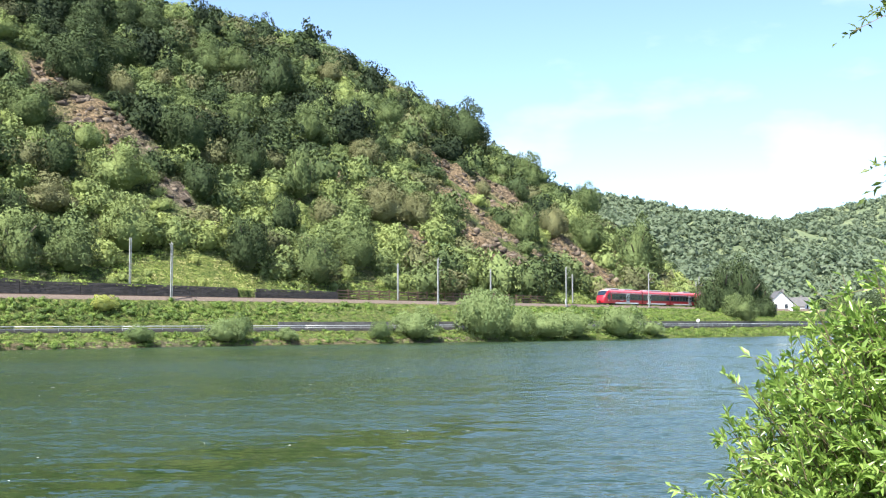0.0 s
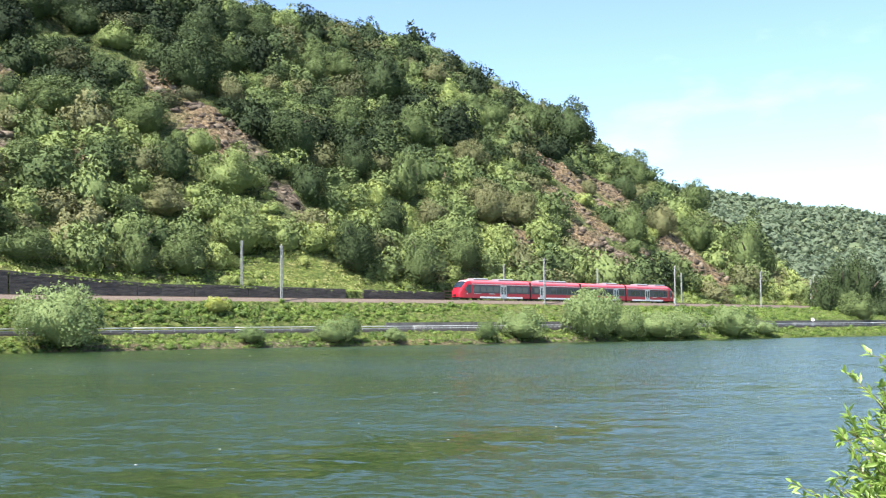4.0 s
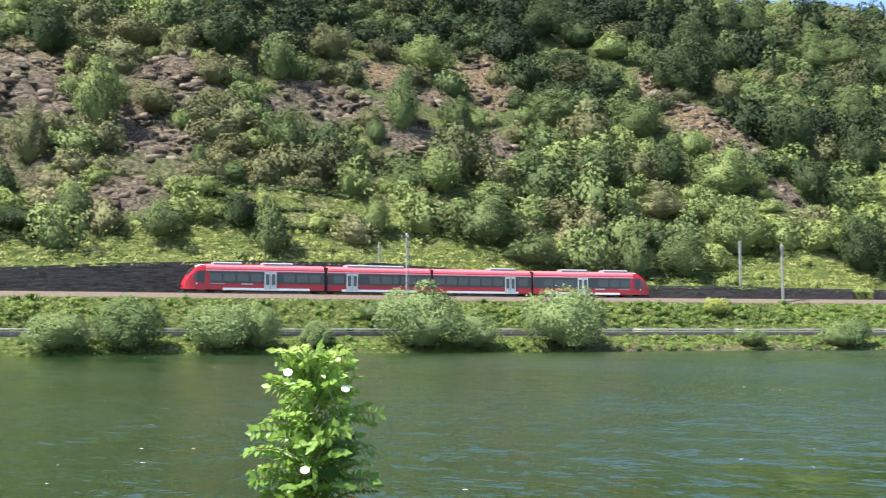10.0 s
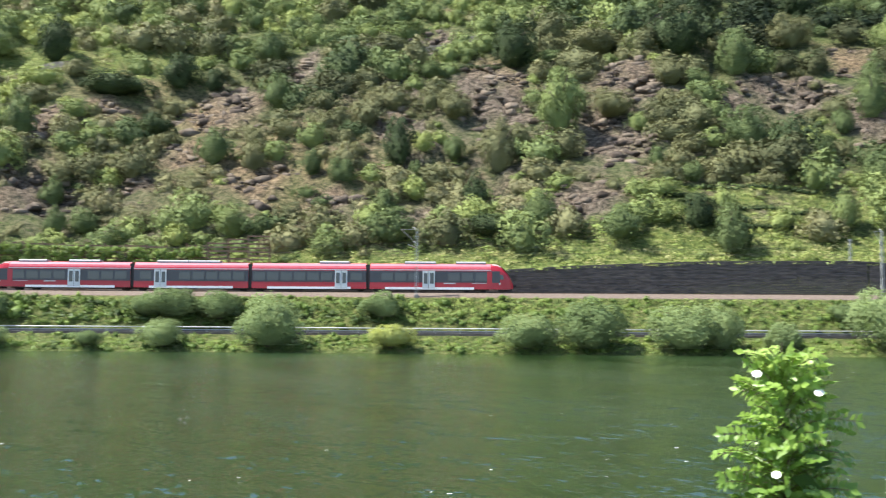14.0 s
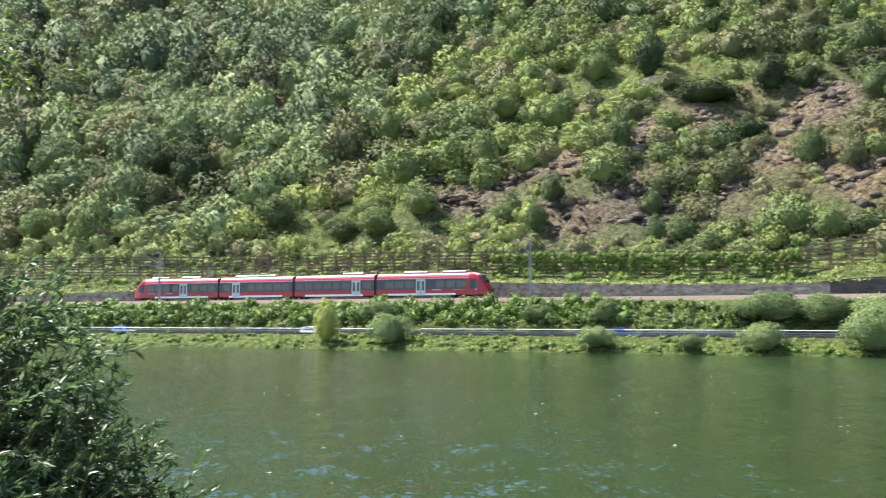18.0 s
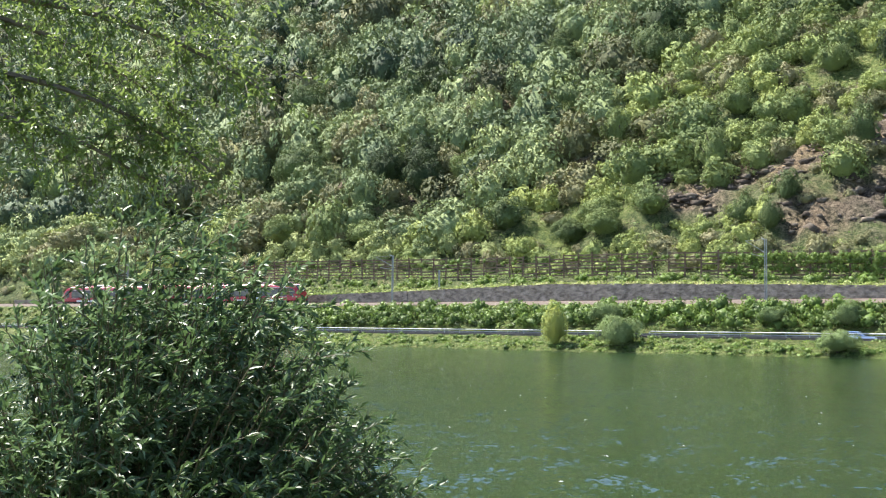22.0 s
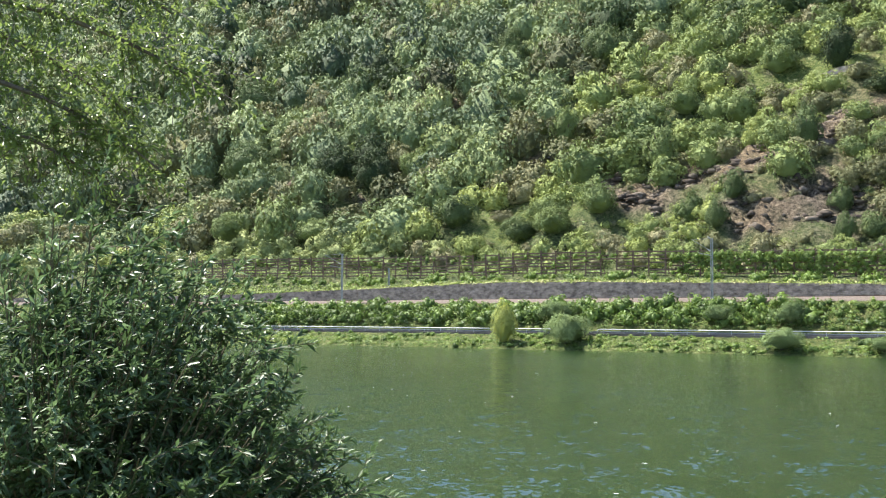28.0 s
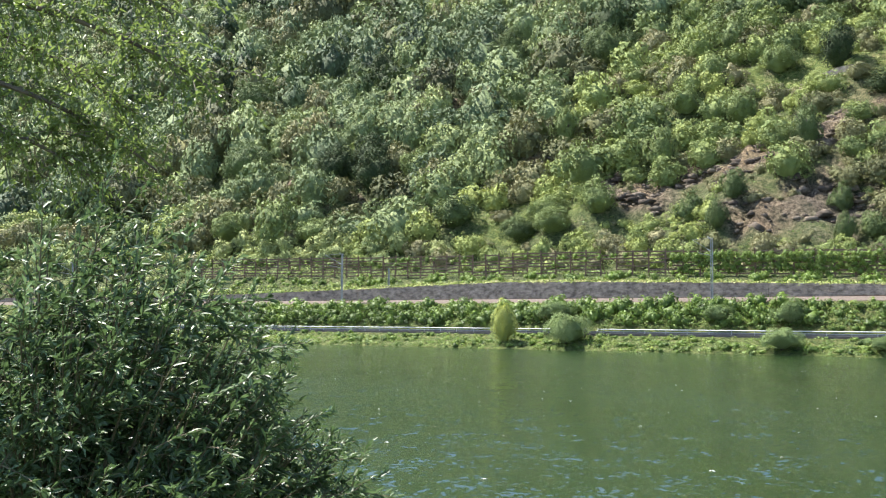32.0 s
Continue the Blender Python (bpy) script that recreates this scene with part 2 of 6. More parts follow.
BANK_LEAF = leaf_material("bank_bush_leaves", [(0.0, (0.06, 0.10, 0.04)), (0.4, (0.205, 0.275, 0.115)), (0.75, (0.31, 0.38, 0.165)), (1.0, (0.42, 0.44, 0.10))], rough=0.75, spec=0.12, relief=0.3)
GRASS = leaf_material("bank_herbs", [(0.0, (0.06, 0.10, 0.026)), (0.4, (0.155, 0.235, 0.048)), (0.75, (0.28, 0.345, 0.085)), (1.0, (0.42, 0.40, 0.17))])
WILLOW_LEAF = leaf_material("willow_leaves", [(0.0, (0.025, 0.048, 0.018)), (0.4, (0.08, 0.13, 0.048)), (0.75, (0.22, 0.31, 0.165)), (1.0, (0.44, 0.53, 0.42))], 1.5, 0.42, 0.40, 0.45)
# brighter copy of the willow leaves, with full sunlight put into its colour
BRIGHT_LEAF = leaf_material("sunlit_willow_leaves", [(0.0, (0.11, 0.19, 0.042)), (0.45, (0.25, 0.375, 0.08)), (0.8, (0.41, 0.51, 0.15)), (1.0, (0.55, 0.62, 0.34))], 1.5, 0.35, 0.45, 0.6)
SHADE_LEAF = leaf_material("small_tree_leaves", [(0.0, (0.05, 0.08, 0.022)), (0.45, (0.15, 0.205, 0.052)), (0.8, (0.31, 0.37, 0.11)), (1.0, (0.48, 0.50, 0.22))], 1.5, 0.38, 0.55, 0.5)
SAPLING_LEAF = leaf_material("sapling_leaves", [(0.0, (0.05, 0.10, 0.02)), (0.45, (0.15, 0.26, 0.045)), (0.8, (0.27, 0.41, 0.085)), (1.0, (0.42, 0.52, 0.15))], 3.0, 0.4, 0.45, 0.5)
BARK = worn("bark", (0.06, 0.045, 0.032), (0.15, 0.12, 0.09), 6, 0.9, 0, 0.6, 0.03)
TWIG = worn("twig_bark", (0.07, 0.06, 0.03), (0.14, 0.11, 0.06), 14, 0.8, 0, 0.3, 0.005)
BASALT = worn("dark_wall_stone", (0.035, 0.032, 0.03), (0.095, 0.085, 0.078), 1.7, 0.9, 0, 0.8, 0.08, (0.5, 0.5, 2.2), 10)
SLATE = worn("pale_wall_stone", (0.095, 0.078, 0.062), (0.46, 0.39, 0.315), 0.9, 0.9, 0, 0.8, 0.08, (0.9, 0.9, 1.8), 10)
CONCRETE = worn("wall_concrete", (0.13, 0.13, 0.125), (0.24, 0.235, 0.22), 0.8, 0.85, 0, 0.3, 0.03)
ROAD_WALL = worn("dark_road_wall", (0.06, 0.06, 0.058), (0.14, 0.135, 0.125), 0.8, 0.9, 0, 0.4, 0.03)
BALLAST = worn("ballast", (0.06, 0.045, 0.035), (0.19, 0.145, 0.115), 7, 0.95, 0, 0.9, 0.06)
ASPHALT = worn("asphalt", (0.04, 0.04, 0.042), (0.07, 0.07, 0.07), 2, 0.9, 0, 0.3, 0.01)
STEEL = plain("galvanised_steel", (0.46, 0.47, 0.47), 0.5, 0.2)
RUST = worn("rusty_rail", (0.10, 0.06, 0.04), (0.22, 0.15, 0.11), 5, 0.7, 0.5)
MAST = worn("mast_metal", (0.24, 0.25, 0.25), (0.42, 0.43, 0.43), 2, 0.6, 0.2)
TIMBER = worn("weathered_timber", (0.075, 0.046, 0.03), (0.22, 0.148, 0.098), 2.2, 0.9, 0, 0.6, 0.02, (1, 1, 6))
RED = plain("red_train_paint", (0.37, 0.012, 0.026), 0.3, 0, 0.06)
# roof red made pinker: the sky's reflection is mixed into the paint
ROOF_RED = plain("sky_paled_roof", (0.62, 0.13, 0.16), 0.45, 0, 0.10, 1.0)
SLATE_BAND = plain("dark_window_band", (0.034, 0.035, 0.046), 0.3, 0, 0.1)
GLASS = plain("tinted_glass", (0.018, 0.026, 0.042), 0.04, 0, 0.1)
GLASS.node_tree.nodes["Principled BSDF"].inputs["Specular IOR Level"].default_value = 0.6
PALE = plain("pale_grey_paint", (0.52, 0.53, 0.54), 0.4, 0, 0.06)
HOOD = plain("pale_pink_hood", (0.55, 0.36, 0.37), 0.4, 0, 0.06)
WHITE = plain("white_paint", (0.80, 0.80, 0.79), 0.5, 0, 0.05)
BLACK = plain("underframe_black", (0.022, 0.021, 0.02), 0.8, 0, 0.2)
GREYBOX = plain("roof_unit_grey", (0.27, 0.28, 0.30), 0.5, 0.1, 0.1)
ROCK = leaf_material("broken_rock", [(0.0, (0.04, 0.03, 0.025)), (0.35, (0.11, 0.087, 0.068)), (0.7, (0.225, 0.182, 0.138)), (1.0, (0.43, 0.36, 0.265))], 0.5, 0.9, 0.0, 0.2, 0.25)
STONE = worn("bank_stone", (0.15, 0.135, 0.12), (0.42, 0.39, 0.35), 1.6, 0.95, 0, 0.7, 0.05)
# the valley's haze is mixed into these paler, bluer leaf greens
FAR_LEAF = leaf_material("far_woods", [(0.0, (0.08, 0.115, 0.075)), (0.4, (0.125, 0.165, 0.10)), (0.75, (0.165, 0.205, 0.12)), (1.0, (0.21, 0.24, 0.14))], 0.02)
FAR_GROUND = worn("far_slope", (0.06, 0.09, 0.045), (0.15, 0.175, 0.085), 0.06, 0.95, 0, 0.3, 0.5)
ROOF = worn("slate_roof", (0.06, 0.06, 0.065), (0.13, 0.125, 0.125), 1.5, 0.7)


# ---- mesh helpers ----
def mesh_of(name, verts, faces, mat, tint=None, smooth=False):
    me = bpy.data.meshes.new(name)
    me.from_pydata(verts, [], faces)
    me.materials.append(mat)
    if smooth:
        me.polygons.foreach_set("use_smooth", [True] * len(me.polygons))
    if tint is not None:
        a = me.attributes.new("tint", "FLOAT", "FACE")
        a.data.foreach_set("value", np.asarray(tint, dtype=np.float32))
    return me


def quads_mesh(name, v, q, tri, mat, tint, normals=None):
    """A large mesh from arrays: corner places, four-sided and three-sided faces, and a tint for each face."""
    me = bpy.data.meshes.new(name)
    nq, nt = len(q), len(tri)
    me.vertices.add(len(v))
    me.vertices.foreach_set("co", np.asarray(v, dtype=np.float32).ravel())
    loops = np.concatenate([np.asarray(q, dtype=np.int32).ravel(), np.asarray(tri, dtype=np.int32).ravel()])
    me.loops.add(len(loops))
    me.loops.foreach_set("vertex_index", loops)
    me.polygons.add(nq + nt)
    me.polygons.foreach_set("loop_start", np.concatenate([np.arange(nq) * 4, nq * 4 + np.arange(nt) * 3]).astype(np.int32))
    me.update(calc_edges=True)
    a = me.attributes.new("tint", "FLOAT", "FACE")
    a.data.foreach_set("value", np.asarray(tint, dtype=np.float32))
    me.materials.append(mat)
    if normals is not None:
        a = me.attributes.new("custom_normal", "FLOAT_VECTOR", "POINT")
        a.data.foreach_set("vector", np.asarray(normals, dtype=np.float32).ravel())
    return me


class Build:
    """Gathers boxes, tubes and lofts into one mesh."""

    def __init__(self):
        self.v, self.f = [], []

    def box(self, x0, x1, y0, y1, z0, z1, m=None):
        c = [Vector((x, y, z)) for x in (x0, x1) for y in (y0, y1) for z in (z0, z1)]
        self.put([m @ p if m else p for p in c],
                 [(0, 1, 3, 2), (4, 6, 7, 5), (0, 4, 5, 1), (2, 3, 7, 6), (0, 2, 6, 4), (1, 5, 7, 3)])
        return self

    def put(self, v, f):
        k = len(self.v)
        self.v += [tuple(p) for p in v]
        self.f += [tuple(k + i for i in g) for g in f]
        return self

    def loft(self, rings, closed=True, caps=True):
        n = len(rings[0])
        v = [p for r in rings for p in r]
        f = []
        for i in range(len(rings) - 1):
            for j in range(n if closed else n - 1):
                a, b = i * n + j, i * n + (j + 1) % n
                f.append((a, b, b + n, a + n))
        if caps and closed:
            f += [tuple(range(n - 1, -1, -1)), tuple(range((len(rings) - 1) * n, len(rings) * n))]
        return self.put(v, f)

    def tube(self, path, radii, n=6):
        path = [Vector(p) for p in path]
        rings = []
        for i, p in enumerate(path):
            d = (path[min(i + 1, len(path) - 1)] - path[max(i - 1, 0)])
            d = d.normalized() if d.length > 1e-9 else Vector((0, 0, 1))
            a = d.cross(Vector((0.31, 0.17, 0.93)) if abs(d.z) < 0.9 else Vector((1, 0.2, 0))).normalized()
            b = d.cross(a)
            r = radii[i] if hasattr(radii, "__len__") else radii
            rings.append([p + (a * math.cos(2 * math.pi * k / n) + b * math.sin(2 * math.pi * k / n)) * r for k in range(n)])
        return self.loft(rings)

    def data(self, name, mat, smooth=False):
        return mesh_of(name, self.v, self.f, mat, smooth=smooth)


def part(name, what, mat, parent=None, label="", smooth=False):
    """Links a Build (or a mesh) as one object under a thing or a part."""
    ob = new(name, what.data(name, mat, smooth) if isinstance(what, Build) else what)
    if parent:
        ob.parent = parent
    if label:
        ob["label"] = label
    return ob


# ---- the plan: the railway's line, its left and right ends, heights across it ----
RADII = [430.0, 281.7, 214.2, 184.4, 167.6, 155.5, 152.1, 155.4, 164.5, 181.3, 213.4, 261.1, 335.0]   # every 12 degrees from -20


def railway_line():
    v = np.log(np.array([615.0] + RADII + [480.0]))
    pts = []
    for a in np.arange(-20, 124.01, 0.25):
        u = (a + 20) / 12
        i = min(int(u), len(RADII) - 2)
        w = u - i
        p0, p1, p2, p3 = v[i:i + 4]
        r = math.exp(0.5 * (2 * p1 + (p2 - p0) * w + (2 * p0 - 5 * p1 + 4 * p2 - p3) * w * w + (3 * p1 - p0 - 3 * p2 + p3) * w ** 3))
        pts.append((-r * math.sin(radians(a)), r * math.cos(radians(a))))
    p = np.array(pts)
    s = np.concatenate([[0], np.cumsum(np.hypot(*np.diff(p, axis=0).T))])
    s -= np.interp(40, np.arange(-20, 124.01, 0.25), s) - 224.0
    grid = np.arange(math.ceil(s[0]), s[-1], 2.0)
    q = np.stack([np.interp(grid, s, p[:, 0]), np.interp(grid, s, p[:, 1])], 1)
    for _ in range(60):
        q[1:-1] = 0.25 * q[:-2] + 0.5 * q[1:-1] + 0.25 * q[2:]
    d0, d1 = q[0] - q[5], q[-1] - q[-6]
    d0, d1 = d0 / np.hypot(*d0), d1 / np.hypot(*d1)
    k = np.arange(2, 900, 2.0)
    q = np.vstack([q[0] + d0 * k[:400][::-1, None], q, q[-1] + d1 * k[:, None]])
    s = np.concatenate([grid[0] - k[:400][::-1], grid, grid[-1] + k])
    t = np.gradient(q, axis=0)
    t /= np.hypot(*t.T)[:, None]
    return s, q, t


LINE_S, LINE_P, LINE_T = railway_line()


def spot(s, u):
    """Place in the plan: s metres along the railway, u metres beyond it (minus: towards the river)."""
    x, y = np.interp(s, LINE_S, LINE_P[:, 0]), np.interp(s, LINE_S, LINE_P[:, 1])
    tx, ty = np.interp(s, LINE_S, LINE_T[:, 0]), np.interp(s, LINE_S, LINE_T[:, 1])
    return x + ty * np.asarray(u), y - tx * np.asarray(u)


def heading(s):
    return math.degrees(math.atan2(np.interp(s, LINE_S, LINE_T[:, 1]), np.interp(s, LINE_S, LINE_T[:, 0])))


def shore(s):
    return np.interp(s, [-150, -20, 40, 90, 130, 200, 420, 560], [44, 42, 36, 30, 23, 20, 20, 22])


def wall_top(s):
    return np.interp(s, [98, 126, 141, 158, 164, 172, 204, 225, 243, 258, 268, 279, 293, 300, 316, 336, 360, 376, 388, 410, 424, 440, 470],
                     [9.4, 9.7, 9.9, 9.9, 10.2, 10.8, 12.8, 12.6, 11.9, 11.0, 10.7, 10.5, 9.9, 9.7, 9.8, 10.3, 10.8, 11.0, 10.8, 10.2, 9.9, 9.5, 9.0])


RAIL = 7.9         # rail top over the river


RIDGE_S = [-96, -80, -66, -50, -35, -15, 20, 60, 100, 140, 200, 300, 400, 460, 520, 700]
RIDGE_Z = [12, 30, 66, 95, 107, 107, 102, 105.5, 114, 123.5, 135, 146, 156, 175, 205, 240]


def ridge_top(s):
    return np.interp(s, RIDGE_S, RIDGE_Z)


def lumps(x, y, size, amp, seed):
    """Smooth unevenness from a sum of waves in several directions."""
    rng = np.random.RandomState(seed)
    z = 0
    for k in range(7):
        a, f, p = rng.uniform(0, 6.28), rng.uniform(0.6, 2.2) / size, rng.uniform(0, 6.28)
        z = z + np.sin((x * math.cos(a) + y * math.sin(a)) * f * 6.28 + p) / (0.6 + f * size)
    return z * amp / 3


CREST = {}


def height(s, u):
    """Ground over the river's surface."""
    s, u = np.asarray(s, float), np.asarray(u, float)
    w = shore(s)
    base = np.where(s > 98, wall_top(s) - 0.25, 7.6)
    foot = 7.4 - 0.15
    knots = [(-w - 60, -5 + 0 * w), (-w - 5, -1.5 + 0 * w), (-w, 0 * w), (-w + 1.3, 0.75 + 0 * w), (-w + 4.0, 1.35 + 0 * w), (-w + 5.6, 2.08 + 0 * w),
             (-w + 6.0, 1.68 + 0 * w), (-w + 12.0, 1.70 + 0 * w), (-w + 12.05, 1.70 + 0 * w), (-w + 12.5, 3.1 + 0 * w), (-3.6 + 0 * w, 7.0 + 0 * w), (-2.9 + 0 * w, foot - 0.05 + 0 * w), (6.2 + 0 * w, foot + 0 * w),
             (6.5 + 0 * w, base)]
    z = np.full(np.broadcast(s, u).shape, -5.0)
    for (u0, z0), (u1, z1) in zip(knots[:-1], knots[1:]):
        f = np.clip((u - u0) / np.maximum(u1 - u0, 1e-6), 0, 1)
        z = np.where(u >= u0, z0 + (z1 - z0) * f, z)
    x, y = spot(s, u)
    up = np.maximum(u - 6.5, 0)
    flat = np.interp(s, [90, 120, 290, 310, 420, 440], [1.5, 1.5, 1.5, 7, 8, 6])
    grow = np.maximum(up - flat, 0)
    a = base + np.interp(s, [290, 305, 385, 445], [0.10, 0.28, 0.32, 0.8]) * np.minimum(up, flat) + 0.72 * grow + (lumps(x, y, 34, 3.2, 3) + lumps(x, y, 12, 0.9, 5)) * np.clip(grow / 14, 0, 1)
    b = ridge_top(s) + lumps(x, y, 60, 4, 9)
    CREST["over"] = a - b
    k = 7.0
    h = np.clip(0.5 + 0.5 * (b - a) / k, 0, 1)
    hill = b * (1 - h) + a * h - k * h * (1 - h)
    return np.where(u > 6.5, np.maximum(hill, 7.5), z)


ROCKS_A = [(51, 55.0, 2.3, 3.2), (121, 56.9, 6.9, 11.0), (126, 77.9, 5.4, 6.4), (118, 33.5, 3.5, 4.3), (-20, 70.8, 4.5, 6.8), (-15, 61.5, 5.3, 12.0), (5, 43.1, 5.6, 12.0), (21, 28.7, 5.2, 6.4), (18, 23.9, 5.2, 3.4), (50, 27.2, 2.7, 4.2), (0, 28.9, 5.5, 6.6), (-27, 32.8, 7.1, 5.9), (-27, 25.1, 7.0, 7.2), (-33, 60.5, 5.0, 8.5), (166, 73.9, 3.6, 10.0), (185, 48.3, 6.5, 5.3), (172, 49.5, 3.4, 4.7), (179, 65.0, 4.1, 2.4), (157, 40.7, 2.0, 2.8), (207, 52.8, 3.2, 3.9)]
ROCKS_B = [(233, 44.6, 6.5, 8.4), (240, 24.2, 5.8, 4.0), (256, 60.9, 6.0, 12.0), (228, 59.1, 6.0, 6.4), (250, 51.8, 3.1, 4.5), (199, 59.8, 5.6, 4.8), (186, 70.8, 3.0, 5.3), (266, 22.6, 3.6, 1.2), (273, 47.2, 3.1, 5.5), (194, 58.9, 3.9, 2.4), (217, 81.8, 3.6, 4.9), (267, 83.6, 3.6, 4.0), (304, 60.8, 6.6, 8.3), (294, 33.2, 5.3, 4.4), (307, 43.7, 3.1, 5.8), (329, 31.4, 5.5, 4.3), (281, 26.3, 4.1, 3.0), (313, 34.0, 3.5, 1.9), (334, 51.9, 3.3, 5.7), (325, 59.8, 2.8, 2.9)]
ROCKS_C = [(292, 75.1, 2.9, 5.9), (338, 25.9, 5.4, 3.3), (365, 35.4, 6.5, 4.4), (346, 42.4, 4.8, 6.5), (461, 47.3, 3.7, 4.7), (436, 39.2, 2.4, 1.2), (397, 50.8, 3.7, 1.3), (375, 40.2, 3.4, 2.6), (358, 42.8, 3.3, 3.2), (539, 133.8, 4.1, 6.1), (429, 72.2, 2.8, 1.7)]
ROCKS = ROCKS_A + ROCKS_B + ROCKS_C
MEADOWS = [(212.0, 25.0, 14.0, 2.4), (213.0, 20.0, 15.0, 2.6), (218.0, 13.0, 17.0, 3.0), (205.0, 9.5, 25.0, 2.2), (231.0, 9.0, 12.4, 2.0), (257.0, 11.0, 17.2, 2.0), (219.0, 9.0, 12.1, 1.9), (127.0, 12.0, 9.5, 4.3), (212.0, 19.0, 11.3, 4.8), (324.0, 76.0, 11.5, 4.4), (349.0, 79.0, 15.9, 4.3), (283.0, 12.0, 9.8, 2.5), (386.0, 29.0, 9.4, 4.2), (190.0, 12.0, 7.4, 2.3), (122.0, 11.0, 10.6, 2.9), (364.0, 7.0, 45.4, 1.2)]

# trees that stand out of the woods: along, beyond, half width, height, tone
TREES_A = [(-47, 84.5, 10.1, 18.3, 0), (43, 33.2, 6.5, 10.2, 3), (53, 34.7, 6.5, 10.2, 3), (48, 39.7, 6.5, 10.2, 3), (105, 47.4, 7.8, 14.8, 0), (30, 32.3, 4.1, 9.6, 0), (110, 35.7, 4.6, 9.8, 0), (85, 48.4, 5.6, 9.4, 0), (72, 44.6, 5.3, 13.4, 1), (49, 65.5, 6.7, 10.8, 1), (30, 62.7, 6.6, 9.0, 3), (71, 67.2, 6.6, 11.1, 1), (5, 83.4, 5.4, 8.5, 2), (13, 84.9, 5.4, 8.5, 1), (9, 88.8, 5.4, 8.5, 2), (46, 99.3, 6.2, 9.7, 1), (56, 100.8, 6.2, 9.7, 1), (51, 105.5, 6.2, 9.7, 1)]
TREES_B = [(38, 88.9, 8.5, 15.8, 0), (62, 117.0, 5.9, 7.4, 0), (72, 118.5, 5.9, 7.4, 0), (67, 122.9, 5.9, 7.4, 0), (47, 124.7, 6.9, 9.5, 2), (89, 95.5, 7.3, 9.4, 0), (101, 97.0, 7.3, 9.4, 0), (95, 102.8, 7.3, 9.4, 0), (141, 37.6, 4.9, 10.3, 0), (131, 44.8, 4.0, 6.5, 2), (106, 72.8, 4.6, 8.4, 3), (137, 58.1, 6.1, 9.8, 1), (130, 32.9, 7.3, 10.7, 2), (147, 27.3, 5.2, 6.2, 3), (156, 21.8, 2.6, 7.5, 0), (135, 19.8, 8.2, 11.1, 2), (160, 10.4, 3.6, 10.3, 1), (151, 10.5, 5.6, 8.6, 1)]
TREES_C = [(115, 12.1, 5.8, 11.6, 0), (99, 10.2, 6.0, 11.7, 1), (82, 15.1, 6.0, 10.5, 1), (91, 29.0, 4.1, 9.5, 0), (73, 34.7, 4.0, 7.0, 3), (1, 28.4, 4.7, 13.7, 1), (-25, 35.4, 5.2, 11.1, 3), (-41, 32.4, 6.8, 11.9, 1), (-52, 21.3, 8.1, 20.9, 1), (-68, 50.1, 6.5, 12.3, 1), (-51, 62.0, 6.2, 15.3, 1), (-20, 57.4, 2.9, 5.9, 3), (-35, 53.6, 3.0, 7.8, 0), (-33, 90.5, 5.8, 10.9, 1), (-8, 84.9, 5.3, 8.8, 1), (-10, 112.5, 5.6, 8.4, 3), (184, 14.0, 7.0, 9.7, 1), (188, 26.3, 4.6, 8.6, 2)]
TREES_D = [(180, 24.3, 4.3, 5.1, 2), (178, 74.0, 6.0, 9.6, 2), (187, 51.3, 2.9, 9.7, 1), (156, 57.6, 7.7, 9.0, 1), (133, 73.7, 2.2, 7.3, 2), (131, 90.2, 5.1, 7.5, 2), (136, 98.5, 6.6, 8.6, 0), (146, 100.0, 6.6, 8.6, 0), (141, 105.1, 6.6, 8.6, 0), (117, 75.4, 8.4, 15.5, 0), (177, 56.9, 3.9, 6.6, 1), (168, 38.5, 5.3, 6.2, 1), (178, 10.7, 6.2, 6.3, 1), (165, 71.3, 2.8, 4.3, 3), (192, 27.9, 3.9, 5.9, 1), (243, 43.5, 4.4, 13.5, 2), (254, 34.9, 3.8, 10.6, 3), (258, 25.9, 2.6, 7.1, 0)]
TREES_E = [(248, 17.7, 2.9, 7.1, 1), (206, 61.8, 4.9, 11.0, 1), (194, 75.6, 5.7, 8.7, 3), (188, 47.5, 3.1, 11.6, 1), (193, 45.1, 2.3, 5.3, 1), (175, 79.1, 5.5, 7.5, 1), (177, 52.7, 3.0, 9.4, 1), (210, 38.2, 5.4, 9.8, 1), (216, 67.2, 7.1, 12.5, 0), (220, 55.8, 4.2, 6.9, 3), (234, 75.9, 9.0, 7.9, 3), (251, 69.9, 6.1, 12.4, 0), (233, 48.6, 5.5, 6.4, 3), (228, 44.9, 2.9, 4.9, 2), (236, 12.7, 4.1, 6.2, 1), (224, 14.6, 3.2, 6.0, 0), (220, 9.7, 3.5, 8.3, 1), (199, 35.6, 2.7, 6.4, 1)]
TREES_F = [(202, 15.8, 2.9, 7.0, 2), (262, 39.8, 2.3, 5.3, 1), (271, 36.3, 3.7, 9.4, 0), (268, 32.5, 1.6, 4.5, 1), (262, 48.8, 4.0, 6.9, 3), (270, 59.4, 2.4, 4.1, 2), (267, 65.6, 3.8, 4.2, 1), (271, 16.3, 4.6, 6.7, 1), (256, 15.9, 4.2, 4.3, 0), (222, 28.7, 2.8, 4.2, 1), (227, 32.5, 1.9, 3.8, 1), (339, 75.1, 4.7, 10.3, 0), (325, 63.8, 9.1, 5.7, 0), (302, 38.9, 3.4, 7.8, 1), (295, 36.0, 2.6, 5.7, 3), (286, 39.6, 2.9, 5.3, 2), (285, 32.7, 2.4, 4.8, 1), (294, 57.6, 4.0, 8.4, 1)]
